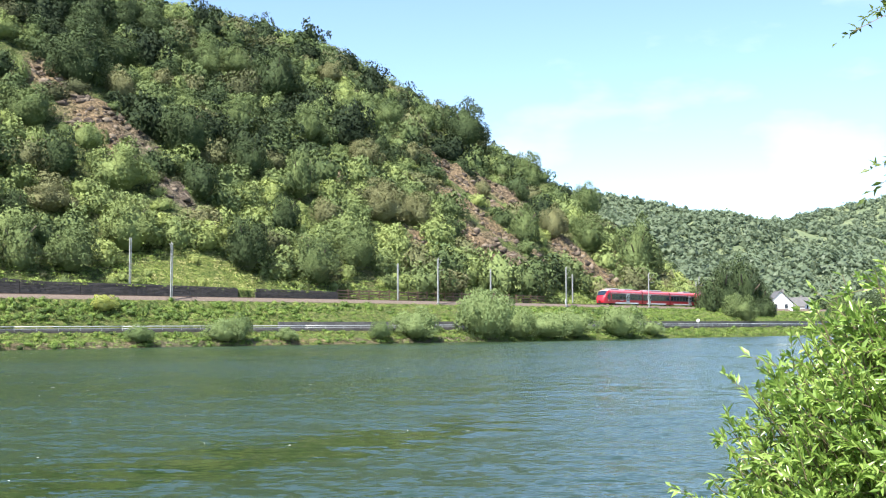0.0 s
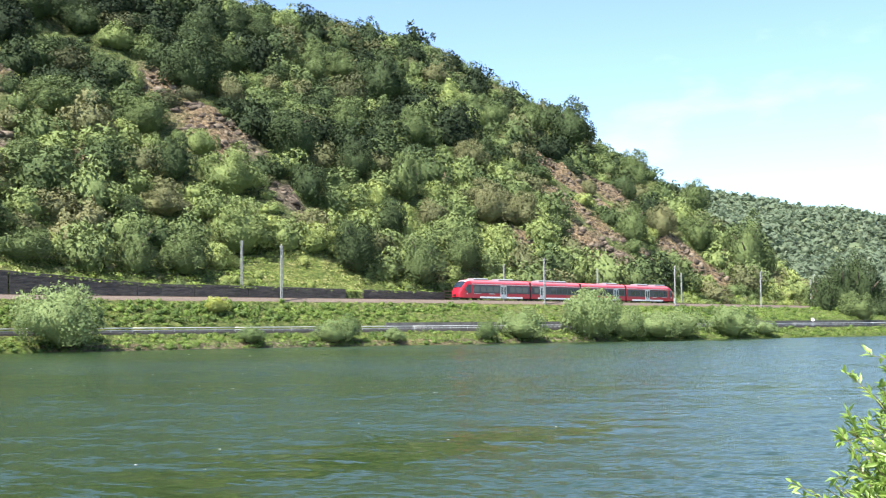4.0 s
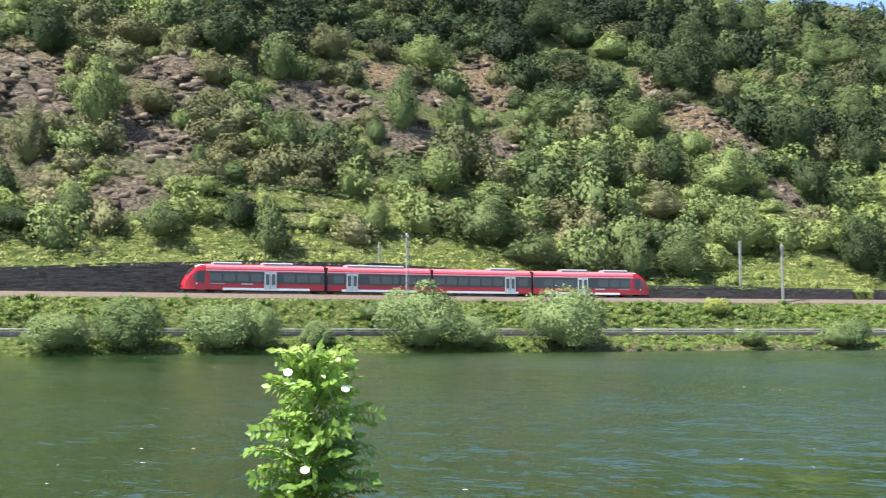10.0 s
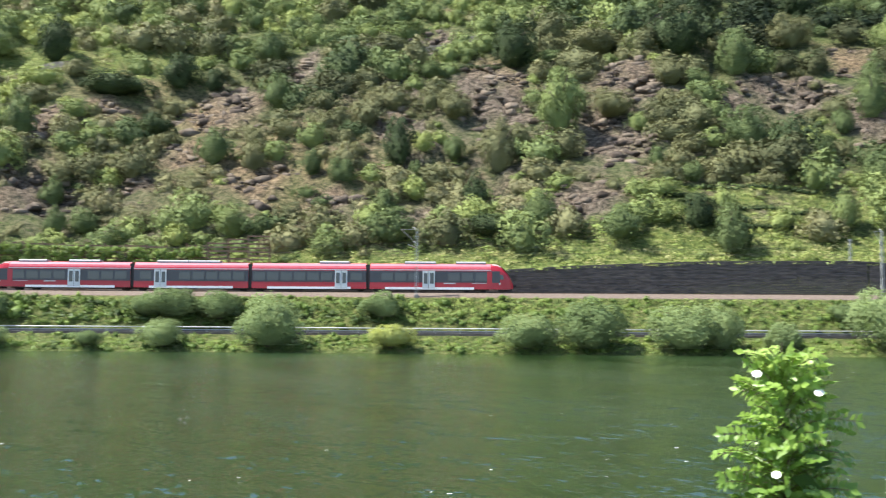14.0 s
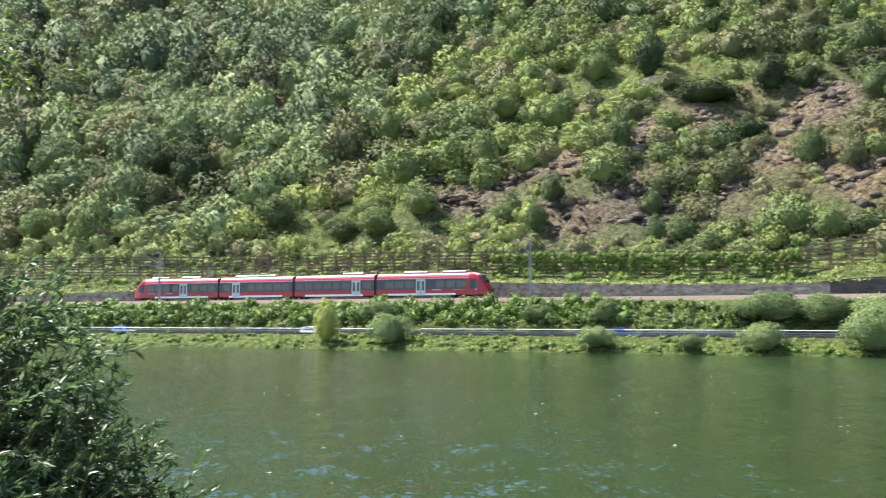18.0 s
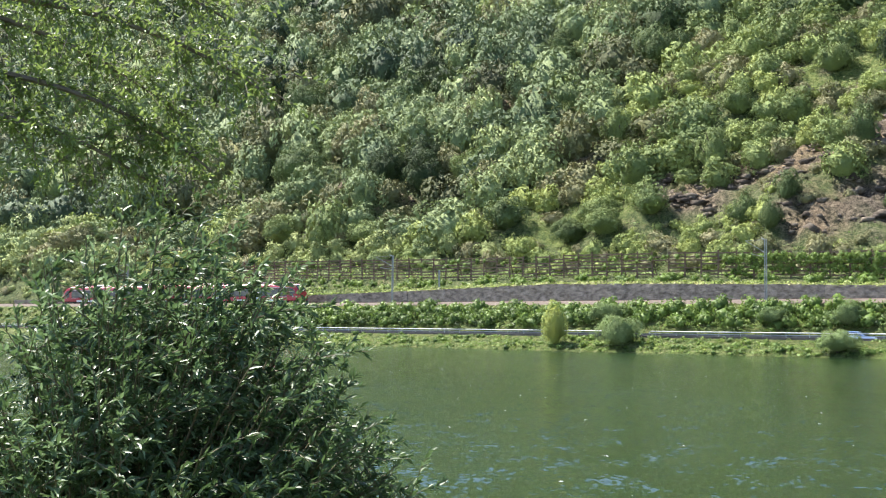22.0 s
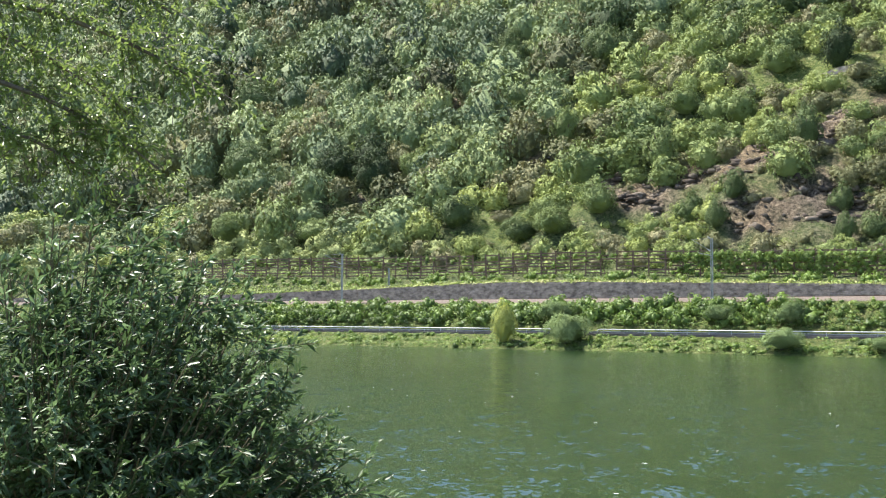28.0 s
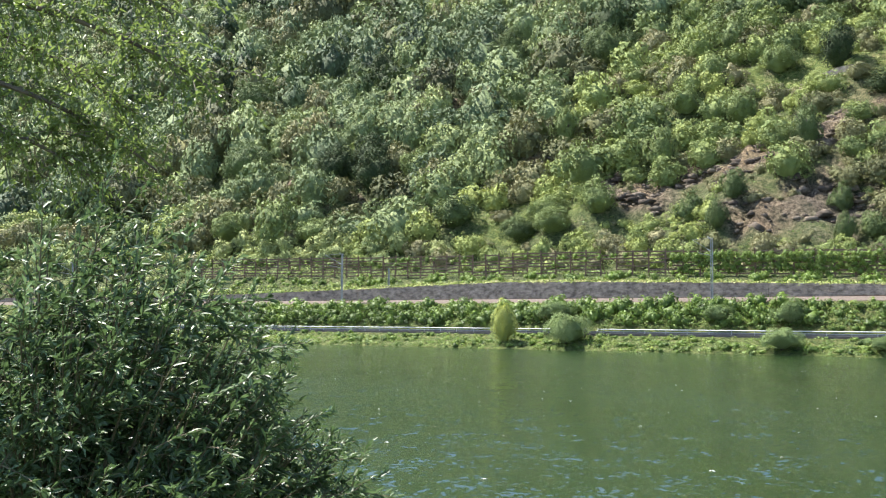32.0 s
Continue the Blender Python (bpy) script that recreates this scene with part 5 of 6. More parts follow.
def build_herbs():
    """Low growth of the river bank, the railway embankment and the meadow foot."""
    rng = np.random.RandomState(8)
    low = [tuft(120 + i, 30, 0.21) for i in range(6)] + [crown(130 + i, 120, 0.15, 0.85, 1, 6) for i in range(3)]
    places, tints = [], []
    for s in np.arange(-130, 560, 1.25):
        w = float(shore(s))
        rows = [(-w + rng.uniform(0.3, 5.4), rng.uniform(0.25, 0.6), 0.42), (-w + rng.uniform(0.8, 5.2), rng.uniform(0.25, 0.55), 0.55), (-w + rng.uniform(-0.1, 1.6), rng.uniform(0.3, 0.6), 0.36), (-w + rng.uniform(0.0, 1.0), rng.uniform(0.25, 0.5), 0.3)]
        if -70 < s < 480:
            rows += [(-w + rng.uniform(0.2, 5.6), rng.uniform(0.3, 0.6), rng.uniform(0.3, 0.6)) for k in range(8)]
        lush = 0.5 + 0.5 * math.sin(s * 0.05) + (0.5 if s > 300 else 0)
        for k in range(15 if -70 < s < 480 else 5):
            f = rng.rand()
            lo = -w + 12.6
            rows.append((lo + (-3.5 - lo) * f, rng.uniform(0.3, 0.55) + 0.35 * lush * rng.rand() * (1 if 0.15 < f < 0.8 else 0), 0.5 if f > 0.35 else 0.42))
        for u, r, tn in rows:
            x, y = spot(s + rng.uniform(-0.6, 0.6), u)
            z = float(height(s, u))
            dark = 0.28 if (lush > 0.9 and r > 0.6) else 0
            shrub = rng.rand() < (0.16 if u < -shore(s) + 6 else 0.10 + 0.12 * lush)
            g = rng.uniform(1.0, 1.9) if shrub else 1.25
            places.append((float(x), float(y), z - 0.12, r * g, r * g, r * rng.uniform(0.8, 1.4), rng.uniform(0, 6.28), 6 + rng.randint(3) if shrub else rng.randint(6)))
            tints.append(tn + rng.uniform(-0.18, 0.18) - dark - (0.12 if shrub else 0))
    for s in np.concatenate([np.arange(318, 480, 0.5), np.arange(100, 215, 1.0), np.arange(-60, 60, 1.3)]):
        lush = s > 310
        u = rng.uniform(-7.0, -3.9) if lush else rng.uniform(-8.0, -5.0)
        r = rng.uniform(1.0, 1.7) if lush else rng.uniform(0.5, 0.95)
        x, y = spot(s, u)
        places.append((float(x), float(y), float(height(s, u)) - 0.2, r, r, r * 1.1, rng.uniform(0, 6.28), 6 + rng.randint(3)))
        tints.append(0.28 + rng.uniform(-0.14, 0.18))
    for _ in range(620):
        s = rng.uniform(298, 347) if rng.rand() < 0.88 else rng.uniform(348, 455)
        x, y = spot(s, 11.2)
        r = rng.uniform(0.35, 0.75)
        z = float(height(s, 11.5)) + (rng.uniform(2.4, 3.6) if rng.rand() < 0.6 else rng.uniform(0.0, 2.6))
        places.append((float(x), float(y), z - 0.3, r, r * 0.7, r * 1.2, rng.uniform(0, 6.28), 6 + rng.randint(3)))
        tints.append(0.42 + rng.uniform(-0.15, 0.2))
    for _ in range(150):
        s = 300 + 8 * round(rng.uniform(0, 19)) + rng.normal() * 2.2
        u = rng.uniform(8.6, 10.6)
        x, y = spot(s, u)
        r = rng.uniform(0.5, 1.15)
        places.append((float(x), float(y), float(height(s, u)) - 0.2, r, r, r * 1.1, rng.uniform(0, 6.28), 6 + rng.randint(3)))
        tints.append(0.36 + rng.uniform(-0.15, 0.2))
    tagged(new("bank_undergrowth", scatter("bank_undergrowth", low, places, GRASS, tints)), "tangled grass, brambles and herbs on the river bank", "undergrowth", kind="stuff")


build_herbs()

BUSH = [crown(200 + i, 5200, 0.037, 0.95, 2, 20) for i in range(6)]
BUSH_MESH = [[crown_mesh("crown", v, q, t, nv, BANK_LEAF, tn) for tn in (0.32, 0.50, 0.92)] for v, q, t, nv in BUSH]


def bush(s, u, wide, tall, tone=1, kind="bush", label="rounded grey-green willow bush on the river bank", seed=0):
    th = tagged(new(kind), label, kind, "bushes along the bank")
    b = Build()
    rng = random.Random(seed + int(s * 7))
    for k in range(4):
        a = k * 1.57 + rng.uniform(-0.5, 0.5)
        b.tube([(0.1 * math.cos(a), 0.1 * math.sin(a), -0.3), (0.25 * math.cos(a) * wide, 0.25 * math.sin(a) * wide, tall * 0.35), (0.5 * math.cos(a) * wide, 0.5 * math.sin(a) * wide, tall * 0.75)], [0.09, 0.06, 0.02], 5)
    part("stem", b, BARK, th)
    c = part("crown", BUSH_MESH[rng.randrange(6)][tone], BANK_LEAF, th)
    c.matrix_basis = Matrix.Translation((0, 0, 0.1)) @ Matrix.Rotation(rng.uniform(0, 6.28), 4, "Z") @ Matrix.Diagonal((wide * 1.15, wide * rng.uniform(0.95, 1.1), tall / 1.42, 1))
    x, y = spot(s, u)
    th.matrix_basis = pose(float(x), float(y), float(height(s, u)), 0, 0, rng.uniform(0, 360))
    return th


BANK_BUSHES = [(156.9, -19.4, 2.68, 1.39, 0), (143.1, -20.2, 3.49, 3.45, 1), (140.5, -20.1, 2.11, 3.84, 0), (131.8, -20.6, 2.41, 0.65, 1), (115.4, -23.3, 2.02, 3.32, 0), (108.3, -24.3, 4.04, 4.89, 1), (94.2, -26.7, 4.89, 10.2, 1), (87.2, -28.0, 3.34, 5.58, 1), (79.1, -29.1, 4.59, 5.15, 1), (72.0, -29.9, 4.12, 4.87, 1), (57.5, -31.7, 4.65, 6.45, 1), (47.1, -32.8, 2.9, 3.04, 1), (207.6, -17.4, 5.14, 7.77, 1), (185.6, -18.3, 5.41, 8.67, 1), (243.3, -17.7, 3.71, 5.71, 0), (232.6, -17.7, 4.12, 5.71, 1), (228.4, -17.6, 2.64, 5.06, 1), (221.2, -17.4, 2.11, 3.17, 1), (200.1, -17.7, 3.22, 4.55, 1), (282.7, -17.5, 4.14, 6.41, 1), (267.5, -17.6, 3.71, 2.99, 2), (251.3, -17.7, 3.69, 4.47, 1), (244.1, -17.6, 3.34, 5.54, 0), (221.4, -17.4, 2.11, 3.18, 1), (359.9, -16.9, 1.9, 6.0, 2), (349.5, -16.9, 3.1, 5.0, 1), (317.7, -17.6, 3.41, 2.51, 1), (305.1, -17.6, 2.34, 2.0, 0), (295.6, -17.7, 3.64, 3.56, 1)]
SLOPE_BUSHES = [(297.7, -6.3, 4.56, 3.89, 0), (291.0, -6.4, 3.08, 3.44, 0), (269.9, -6.2, 3.02, 3.51, 0), (301.3, -6.2, 2.5, 3.35, 0), (297.7, -6.3, 4.15, 4.05, 0), (291.4, -6.5, 2.67, 3.97, 0), (210.0, -6.4, 1.69, 2.8, 0), (154.6, -6.3, 1.93, 2.74, 2), (321.0, -6.5, 2.16, 3.07, 0), (358.1, -6.2, 2.86, 3.36, 0), (331.6, -6.3, 2.66, 2.47, 0)]
def many(name, rows, kind, label, offset):
    for i, (s, u, wide, tall, tone) in enumerate(rows):
        bush(s, u - (1.2 if name == "bank" else 0), wide * (1.1 if tall > wide else 0.85), max(tall * 1.05, 0.9 * wide), tone, kind, label if tone < 2 else "yellow-green leafy bush on the grassy bank", offset + i)


many("bank", BANK_BUSHES, "bush", "rounded grey-green willow bush on the river bank", 0)
many("embankment", SLOPE_BUSHES, "bush", "dark green shrub on the railway embankment", 50)

TREE = [crown(300 + i, 3000, 0.048, 0.95, 2, 17) for i in range(7)]
TREE_MESH = [[crown_mesh("crown", v, q, t, nv, m, tn) for m, tn in ((WOOD_LEAF, 0.17), (WOOD_LEAF, 0.38), (WOOD_LEAF, 0.58), (THORN_LEAF, 0.52))] for v, q, t, nv in TREE]
WIDE = [crown(330 + i, 6500, 0.033, 0.95, 2, 26) for i in range(5)]
WIDE_MESH = [[crown_mesh("crown", v, q, t, nv, m, tn) for m, tn in ((WOOD_LEAF, 0.17), (WOOD_LEAF, 0.38), (WOOD_LEAF, 0.58), (THORN_LEAF, 0.52))] for v, q, t, nv in WIDE]
TRUNK = Build().tube([(0, 0, -0.08), (0.02, 0.01, 0.25), (0.0, 0.03, 0.6)], [0.045, 0.035, 0.015], 6)
for k in range(5):
    TRUNK.tube([(0, 0, 0.22 + 0.06 * k), (0.25 * math.cos(k * 2.4), 0.25 * math.sin(k * 2.4), 0.5 + 0.07 * k)], [0.02, 0.008], 4)
TRUNK_MESH = TRUNK.data("trunk", BARK)


def tree(x, y, z, wide, tall, tone, label, seed):
    wide, tall = max(wide, tall / 3.4), tall
    rng = random.Random(seed)
    th = tagged(new("tree"), label, "tree", "trees on the slope")
    t = part("trunk", TRUNK_MESH, BARK, th)
    t.matrix_basis = Matrix.Diagonal((tall, tall, tall, 1))
    c = part("crown", (TREE_MESH if wide < 5.2 else WIDE_MESH)[rng.randrange(7 if wide < 5.2 else 5)][tone], WOOD_LEAF, th)
    c.matrix_basis = Matrix.Translation((0, 0, tall * 0.08)) @ Matrix.Rotation(rng.uniform(0, 6.28), 4, "Z") @ Matrix.Diagonal((wide, wide * rng.uniform(0.85, 1.05), tall * 0.95 / 1.42, 1))
    th.matrix_basis = pose(x, y, z, 0, 0, rng.uniform(0, 360))
    return th


TONE_WORDS = ("dark green broadleaf tree on the rocky slope", "mid-green bushy tree on the rocky slope", "bright yellow-green bushy tree on the slope", "olive-brown dry bushy tree on the rocky slope")
for k, (s, u, wide, tall, tone) in enumerate(KNOWN_TREES):
    x, y = spot(s, u + 0.2 * wide)
    tree(float(x), float(y), float(height(s, u)) - 0.3, wide, tall, tone, TONE_WORDS[tone], 400 + k)


def polar(az, r):
    return -r * math.sin(radians(az)), r * math.cos(radians(az))


# tall trees and houses where the valley opens
for k, (az, r, wide, tall, tone) in enumerate([(-14.2, 335, 6.0, 18, 0), (-15.1, 340, 6.0, 20, 0), (-13.4, 325, 5.0, 13, 0), (-15.9, 345, 5.0, 13, 0), (-14.6, 310, 4.5, 8, 1), (-12.9, 350, 4.0, 11, 1), (-16.0, 330, 4.0, 8, 0), (-15.2, 290, 4.0, 7, 1),
                                               (-10.6, 420, 6.0, 15, 1), (-9.8, 400, 6.0, 16, 0), (-17.6, 420, 5.0, 9, 1), (-18.6, 430, 5.0, 10, 0), (-19.6, 400, 5.5, 10, 1), (-21.2, 420, 6, 11, 0)]):
    x, y = polar(az, r)
    tree(x, y, 3.2, wide, tall, tone, "tall dark deciduous tree by the riverside road" if tall > 12 else "leafy roadside tree at the valley mouth", 700 + k)


def house(az, r, wide, deep, eaves, ridge, turn, label):
    th = tagged(new("house"), label, "house", "houses at the valley mouth")
    b = Build()
    w, d = wide / 2, deep / 2
    b.put([(-w, -d, -2), (w, -d, -2), (w, d, -2), (-w, d, -2), (-w, -d, eaves), (w, -d, eaves), (w, d, eaves), (-w, d, eaves), (0, -d, ridge), (0, d, ridge)],
          [(0, 1, 5, 8, 4), (2, 3, 7, 9, 6), (1, 2, 6, 5), (3, 0, 4, 7), (3, 2, 1, 0), (4, 8, 9, 7), (5, 6, 9, 8)])
    part("wall", b, WHITE, th)
    b = Build()
    for sg in (-1, 1):
        v = [(sg * (w + 0.4), -d - 0.4, eaves - 0.25), (sg * (w + 0.4), d + 0.4, eaves - 0.25), (0, d + 0.4, ridge + 0.05), (0, -d - 0.4, ridge + 0.05)]
        b.put(v + [(x, y, z + 0.22) for x, y, z in v], [(0, 1, 2, 3), (4, 7, 6, 5), (0, 4, 5, 1), (1, 5, 6, 2), (2, 6, 7, 3), (3, 7, 4, 0)])
    part("roof", b, ROOF, th, "dark slate gable roof")
    part("chimney", Build().box(w * 0.35, w * 0.35 + 0.7, -0.4, 0.4, eaves, ridge + 0.9), CONCRETE, th)
    for k in range(2):
        for fl in range(2):
            x = -w * 0.45 + k * w * 0.9
            win = part("window", Build().box(x - 0.55, x + 0.55, -d - 0.03, -d + 0.1, 0.9 + fl * 2.8, 2.2 + fl * 2.8), GLASS, th)
            part("sill", Build().box(x - 0.65, x + 0.65, -d - 0.12, -d - 0.03, 0.78 + fl * 2.8, 0.9 + fl * 2.8), CONCRETE, win)
    x, y = polar(az, r)
    th.matrix_basis = pose(x, y, 4.4, 0, 0, az + turn)


house(-16.75, 390, 7.5, 10, 5.4, 9.2, 12, "white rendered house with a steep gable and slate roof")
house(-17.75, 405, 6.5, 8, 4.6, 7.4, 60, "smaller white house with a grey slate roof")
house(-15.9, 400, 5.5, 7, 3.4, 5.6, 80, "low white outbuilding half hidden by trees")


# ---- far valley sides ----
def far_height(az, r):
    ea = np.interp(az, [-34, -24, -20, -16.6, -15, -12, -9, -6, 0], [2.4, 3.0, 4.0, 4.8, 5.3, 5.8, 6.2, 6.6, 7.0])
    eb = np.interp(az, [-40, -26, -22, -20.5, -18, -16.5, -14, 0], [6.7, 6.4, 6.0, 5.7, 5.2, 4.9, 4.7, 4.7])
    za = np.tan(np.radians(ea)) * 950 * np.clip((r - 470) / 480, 0, 1) ** 0.9
    zb = np.tan(np.radians(eb)) * 1900 * np.clip((r - 1250) / 650, 0, 1) ** 0.9
    x, y = -r * np.sin(np.radians(az)), r * np.cos(np.radians(az))
    z = 5 + np.maximum(za - np.maximum(r - 950, 0) * 0.25, zb - np.maximum(r - 1900, 0) * 0.2)
    return np.maximum(z + (lumps(x, y, 160, 9, 61) + lumps(x, y, 50, 2.5, 62)) * np.clip((r - 520) / 200, 0, 1), 4)


def build_far():
    A, R = np.meshgrid(np.arange(-62, 1, 0.35), np.concatenate([np.arange(440, 1000, 9.0), np.arange(1000, 2100, 25.0), [2300, 2700]]), indexing="ij")
    x, y, z = -R * np.sin(np.radians(A)), R * np.cos(np.radians(A)), far_height(A, R)
    terr = (lumps(x, y, 90, 1, 71) > 0.15) & (R < 900) & (R > 560)
    z = np.where(terr, np.floor(z / 5) * 5 + np.clip((z % 5) - 3.2, 0, 2) * 2.7, z)
    n0, n1 = A.shape
    idx = np.arange(n0 * n1).reshape(n0, n1)
    q = np.stack([idx[:-1, :-1], idx[:-1, 1:], idx[1:, 1:], idx[1:, :-1]], -1).reshape(-1, 4)
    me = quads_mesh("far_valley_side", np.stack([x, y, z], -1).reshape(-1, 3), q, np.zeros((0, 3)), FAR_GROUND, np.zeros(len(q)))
    for name, val in (("rock", np.clip(lumps(x, y, 70, 0.4, 63), 0, 0.4)), ("meadow", np.where(terr, 0.35, 0.05))):
        a = me.attributes.new(name, "FLOAT", "POINT")
        a.data.foreach_set("value", val.astype(np.float32).ravel())
    tagged(new("far_valley_side", me), "distant wooded valley side with old vineyard terraces", "hills", kind="structure")
    rng = np.random.RandomState(12)
    tem = [crown(140 + i, 26, 0.30, 0.85, 1, 5) for i in range(5)]
    places, tints = [], []
    while len(places) < 7500:
        az, r = rng.uniform(-24, -6), 480 + 1500 * rng.rand() ** 1.3
        x, y = polar(az, r)
        cover = float(lumps(np.array(x), np.array(y), 90, 1, 71))
        if cover > 0.15 and r < 900 and rng.rand() < 0.8:
            continue
        z = float(far_height(np.array(az), np.array(r)))
        w = rng.uniform(2.8, 5.2) * (1 + r / 2500)
        places.append((x, y, z - 1, w, w, w * rng.uniform(0.6, 0.95), rng.uniform(0, 6.28), rng.randint(5)))
        tints.append(0.42 + rng.uniform(-0.10, 0.10) - 0.08 * cover)
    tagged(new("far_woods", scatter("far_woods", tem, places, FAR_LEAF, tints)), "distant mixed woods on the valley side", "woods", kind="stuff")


build_far()


# ---- near bank, close to the eye ----
def build_near_bank():
    b = Build()
    v, f = [], []
    c, s = math.cos(radians(48)), math.sin(radians(48))
    prof = [(-400, 3.0), (-60, 2.0), (-6, 1.35), (1.0, 1.3), (2.5, 1.2), (4.0, 0.9), (6.5, 0.35), (8.0, -0.2), (14, -2.5)]
    for x in np.linspace(-600, 600, 61):
        for d, z in prof:
            px, py = x * c - d * s, x * s + d * c
            v.append((px, py, z + 0.05 * math.sin(x * 0.7 + d)))
    n = len(prof)
    for i in range(60):
        for j in range(n - 1):
            a = i * n + j
            f.append((a, a + n, a + n + 1, a + 1))
    b.put(v, f)
    tagged(part("near_bank", b, worn("near_bank_grass", (0.05, 0.08, 0.02), (0.14, 0.17, 0.06), 3, 0.95, 0, 0.7, 0.05)), "grassy near river bank", "ground", kind="structure")


build_near_bank()


def leaf_arrays(p, d, up, length, width, fold=0.25):
    """Slim folded leaves: base p, direction d, rough upward side, length, width."""
    n = len(p)
    d = d / np.linalg.norm(d, axis=1)[:, None]
    side = np.cross(d, up)
    side /= np.linalg.norm(side, axis=1)[:, None] + 1e-9
    nn = np.cross(side, d)
    L, W = length[:, None], width[:, None]
    v = np.stack([p, p + d * L * 0.45 + side * W * 0.5 + nn * W * fold, p + d * L - nn * L * 0.08, p + d * L * 0.45 - side * W * 0.5 + nn * W * fold], 1).reshape(-1, 3)
    k = np.arange(n) * 4
    tri = np.stack([np.stack([k, k + 1, k + 2], 1), np.stack([k, k + 2, k + 3], 1)], 1).reshape(-1, 3)
    return v, tri


def foliage_mesh(name, v, tri, mat, tint):
    return quads_mesh(name, v, np.zeros((0, 4)), tri, mat, tint)


def curve_at(pts, f):
    """Points of a three-point bend at the fractions f."""
    a, b, c = (np.array(p) for p in pts)
    f = np.asarray(f)[:, None]
    return a * (1 - f) ** 2 + 2 * b * f * (1 - f) + c * f ** 2


def willow(name, base, tips, wind, leaf_len, per, label, seed, groups, tones, leaf_mat):
    """Shoots from the base out to the tips, in groups that sway each as one piece, with slim leaves along them."""
    rng = np.random.RandomState(seed)
    th = tagged(new(name), label, "willow")
    th.matrix_basis = pose(*base)
    wind = np.array(wind)
    stump = Build()
    for k in range(7):
        a = k * 0.9
        stump.tube([(0.08 * math.cos(a), 0.08 * math.sin(a), -0.5), (0.14 * math.cos(a), 0.14 * math.sin(a), 0.2)], [0.09, 0.05], 6)
    part("trunk", stump, BARK, th)
    order = np.argsort(np.arctan2(tips[:, 1], tips[:, 0]) + rng.uniform(-0.3, 0.3, len(tips)))
    branches = []
    for g in np.array_split(order, groups):
        b = Build()
        lv, lt, tn, k = [], [], [], 0
        for i in g:
            tip = tips[i]
            root = np.array([rng.uniform(-0.15, 0.15), rng.uniform(-0.15, 0.15), 0.0])
            mid = root * 0.4 + tip * np.array([0.42, 0.42, 0.62]) + rng.normal(size=3) * 0.05
            tip = tip + wind * 0.22
            f = np.linspace(0, 1, 9)
            b.tube(curve_at((root, mid, tip), f).tolist(), (0.014 * (1 - f) + 0.0022).tolist(), 4)
            # side twigs
            starts = np.sort(rng.uniform(0.35, 0.97, 9))
            lines = [(curve_at((root, mid, tip), np.linspace(0.4, 1, 24)), 1.0)]
            for st in starts:
                o = curve_at((root, mid, tip), [st])[0]
                ax = tip - mid
                ax /= np.linalg.norm(ax)
                dr = ax * 0.45 + rng.normal(size=3) * 0.7 + wind * 0.5
                dr /= np.linalg.norm(dr)
                ln = rng.uniform(0.14, 0.38)
                e = o + dr * ln
                m2 = o + dr * ln * 0.5 + np.array([0, 0, 0.03])
                b.tube(curve_at((o, m2, e), np.linspace(0, 1, 4)).tolist(), [0.003, 0.0026, 0.002, 0.0012], 3)
                lines.append((curve_at((o, m2, e), np.linspace(0.1, 1, 10)), 0.9))
            for line, sc in lines:
                n = int(per * len(line) / 10)
                j = rng.uniform(0, len(line) - 1.001, n)
                j0 = j.astype(int)
                p = line[j0] + (line[j0 + 1] - line[j0]) * (j - j0)[:, None]
                d = line[j0 + 1] - line[j0]
                d /= np.linalg.norm(d, axis=1)[:, None]
                d = d * 0.75 + rng.normal(size=(n, 3)) * 0.55 + wind * 0.4
                up = np.array([0, 0, 1.0]) + rng.normal(size=(n, 3)) * 0.5
                v, t = leaf_arrays(p, d, up, leaf_len * sc * rng.uniform(0.65, 1.2, n), leaf_len * 0.28 * rng.uniform(0.8, 1.25, n))
                lv.append(v)
                lt.append(t + k)
                k += len(v)
                # pale tint for silver undersides and for painted sheen, commoner towards the top
                silvered = np.where(rng.rand(n) < np.clip(0.09 * (p[:, 2] - 0.9), 0.01, 0.18), 0.22, 0.0)
                tn.append(np.repeat(0.3 + tones + rng.uniform(-0.15, 0.15) + silvered, 2))
        br = part("branch", b, TWIG, th)
        part("foliage", foliage_mesh("foliage", np.vstack(lv), np.vstack(lt), leaf_mat, np.concatenate(tn)), leaf_mat, br)
        branches.append(br)
    return th, branches


def dome(n, radius, top, drop, seed, squash=1.0, power=1.4):
    rng = np.random.RandomState(seed)
    a = rng.uniform(0, 2 * math.pi, n)
    r = np.sqrt(rng.uniform(0, 1, n))
    inner = rng.uniform(0.80, 1.0, n)
    return np.stack([np.cos(a) * r * radius, np.sin(a) * r * radius * squash, (top - drop * r ** power) * inner], 1)


bx, by = polar(111.5, 5.2)
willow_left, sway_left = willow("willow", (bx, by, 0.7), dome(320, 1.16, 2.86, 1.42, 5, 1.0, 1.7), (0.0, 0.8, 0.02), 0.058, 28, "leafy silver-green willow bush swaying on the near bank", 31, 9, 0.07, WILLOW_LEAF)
bx, by = polar(-24.2, 6.4)
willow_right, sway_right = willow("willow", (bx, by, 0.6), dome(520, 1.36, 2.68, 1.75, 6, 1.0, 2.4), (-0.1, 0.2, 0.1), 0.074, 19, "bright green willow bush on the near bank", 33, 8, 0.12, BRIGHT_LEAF)


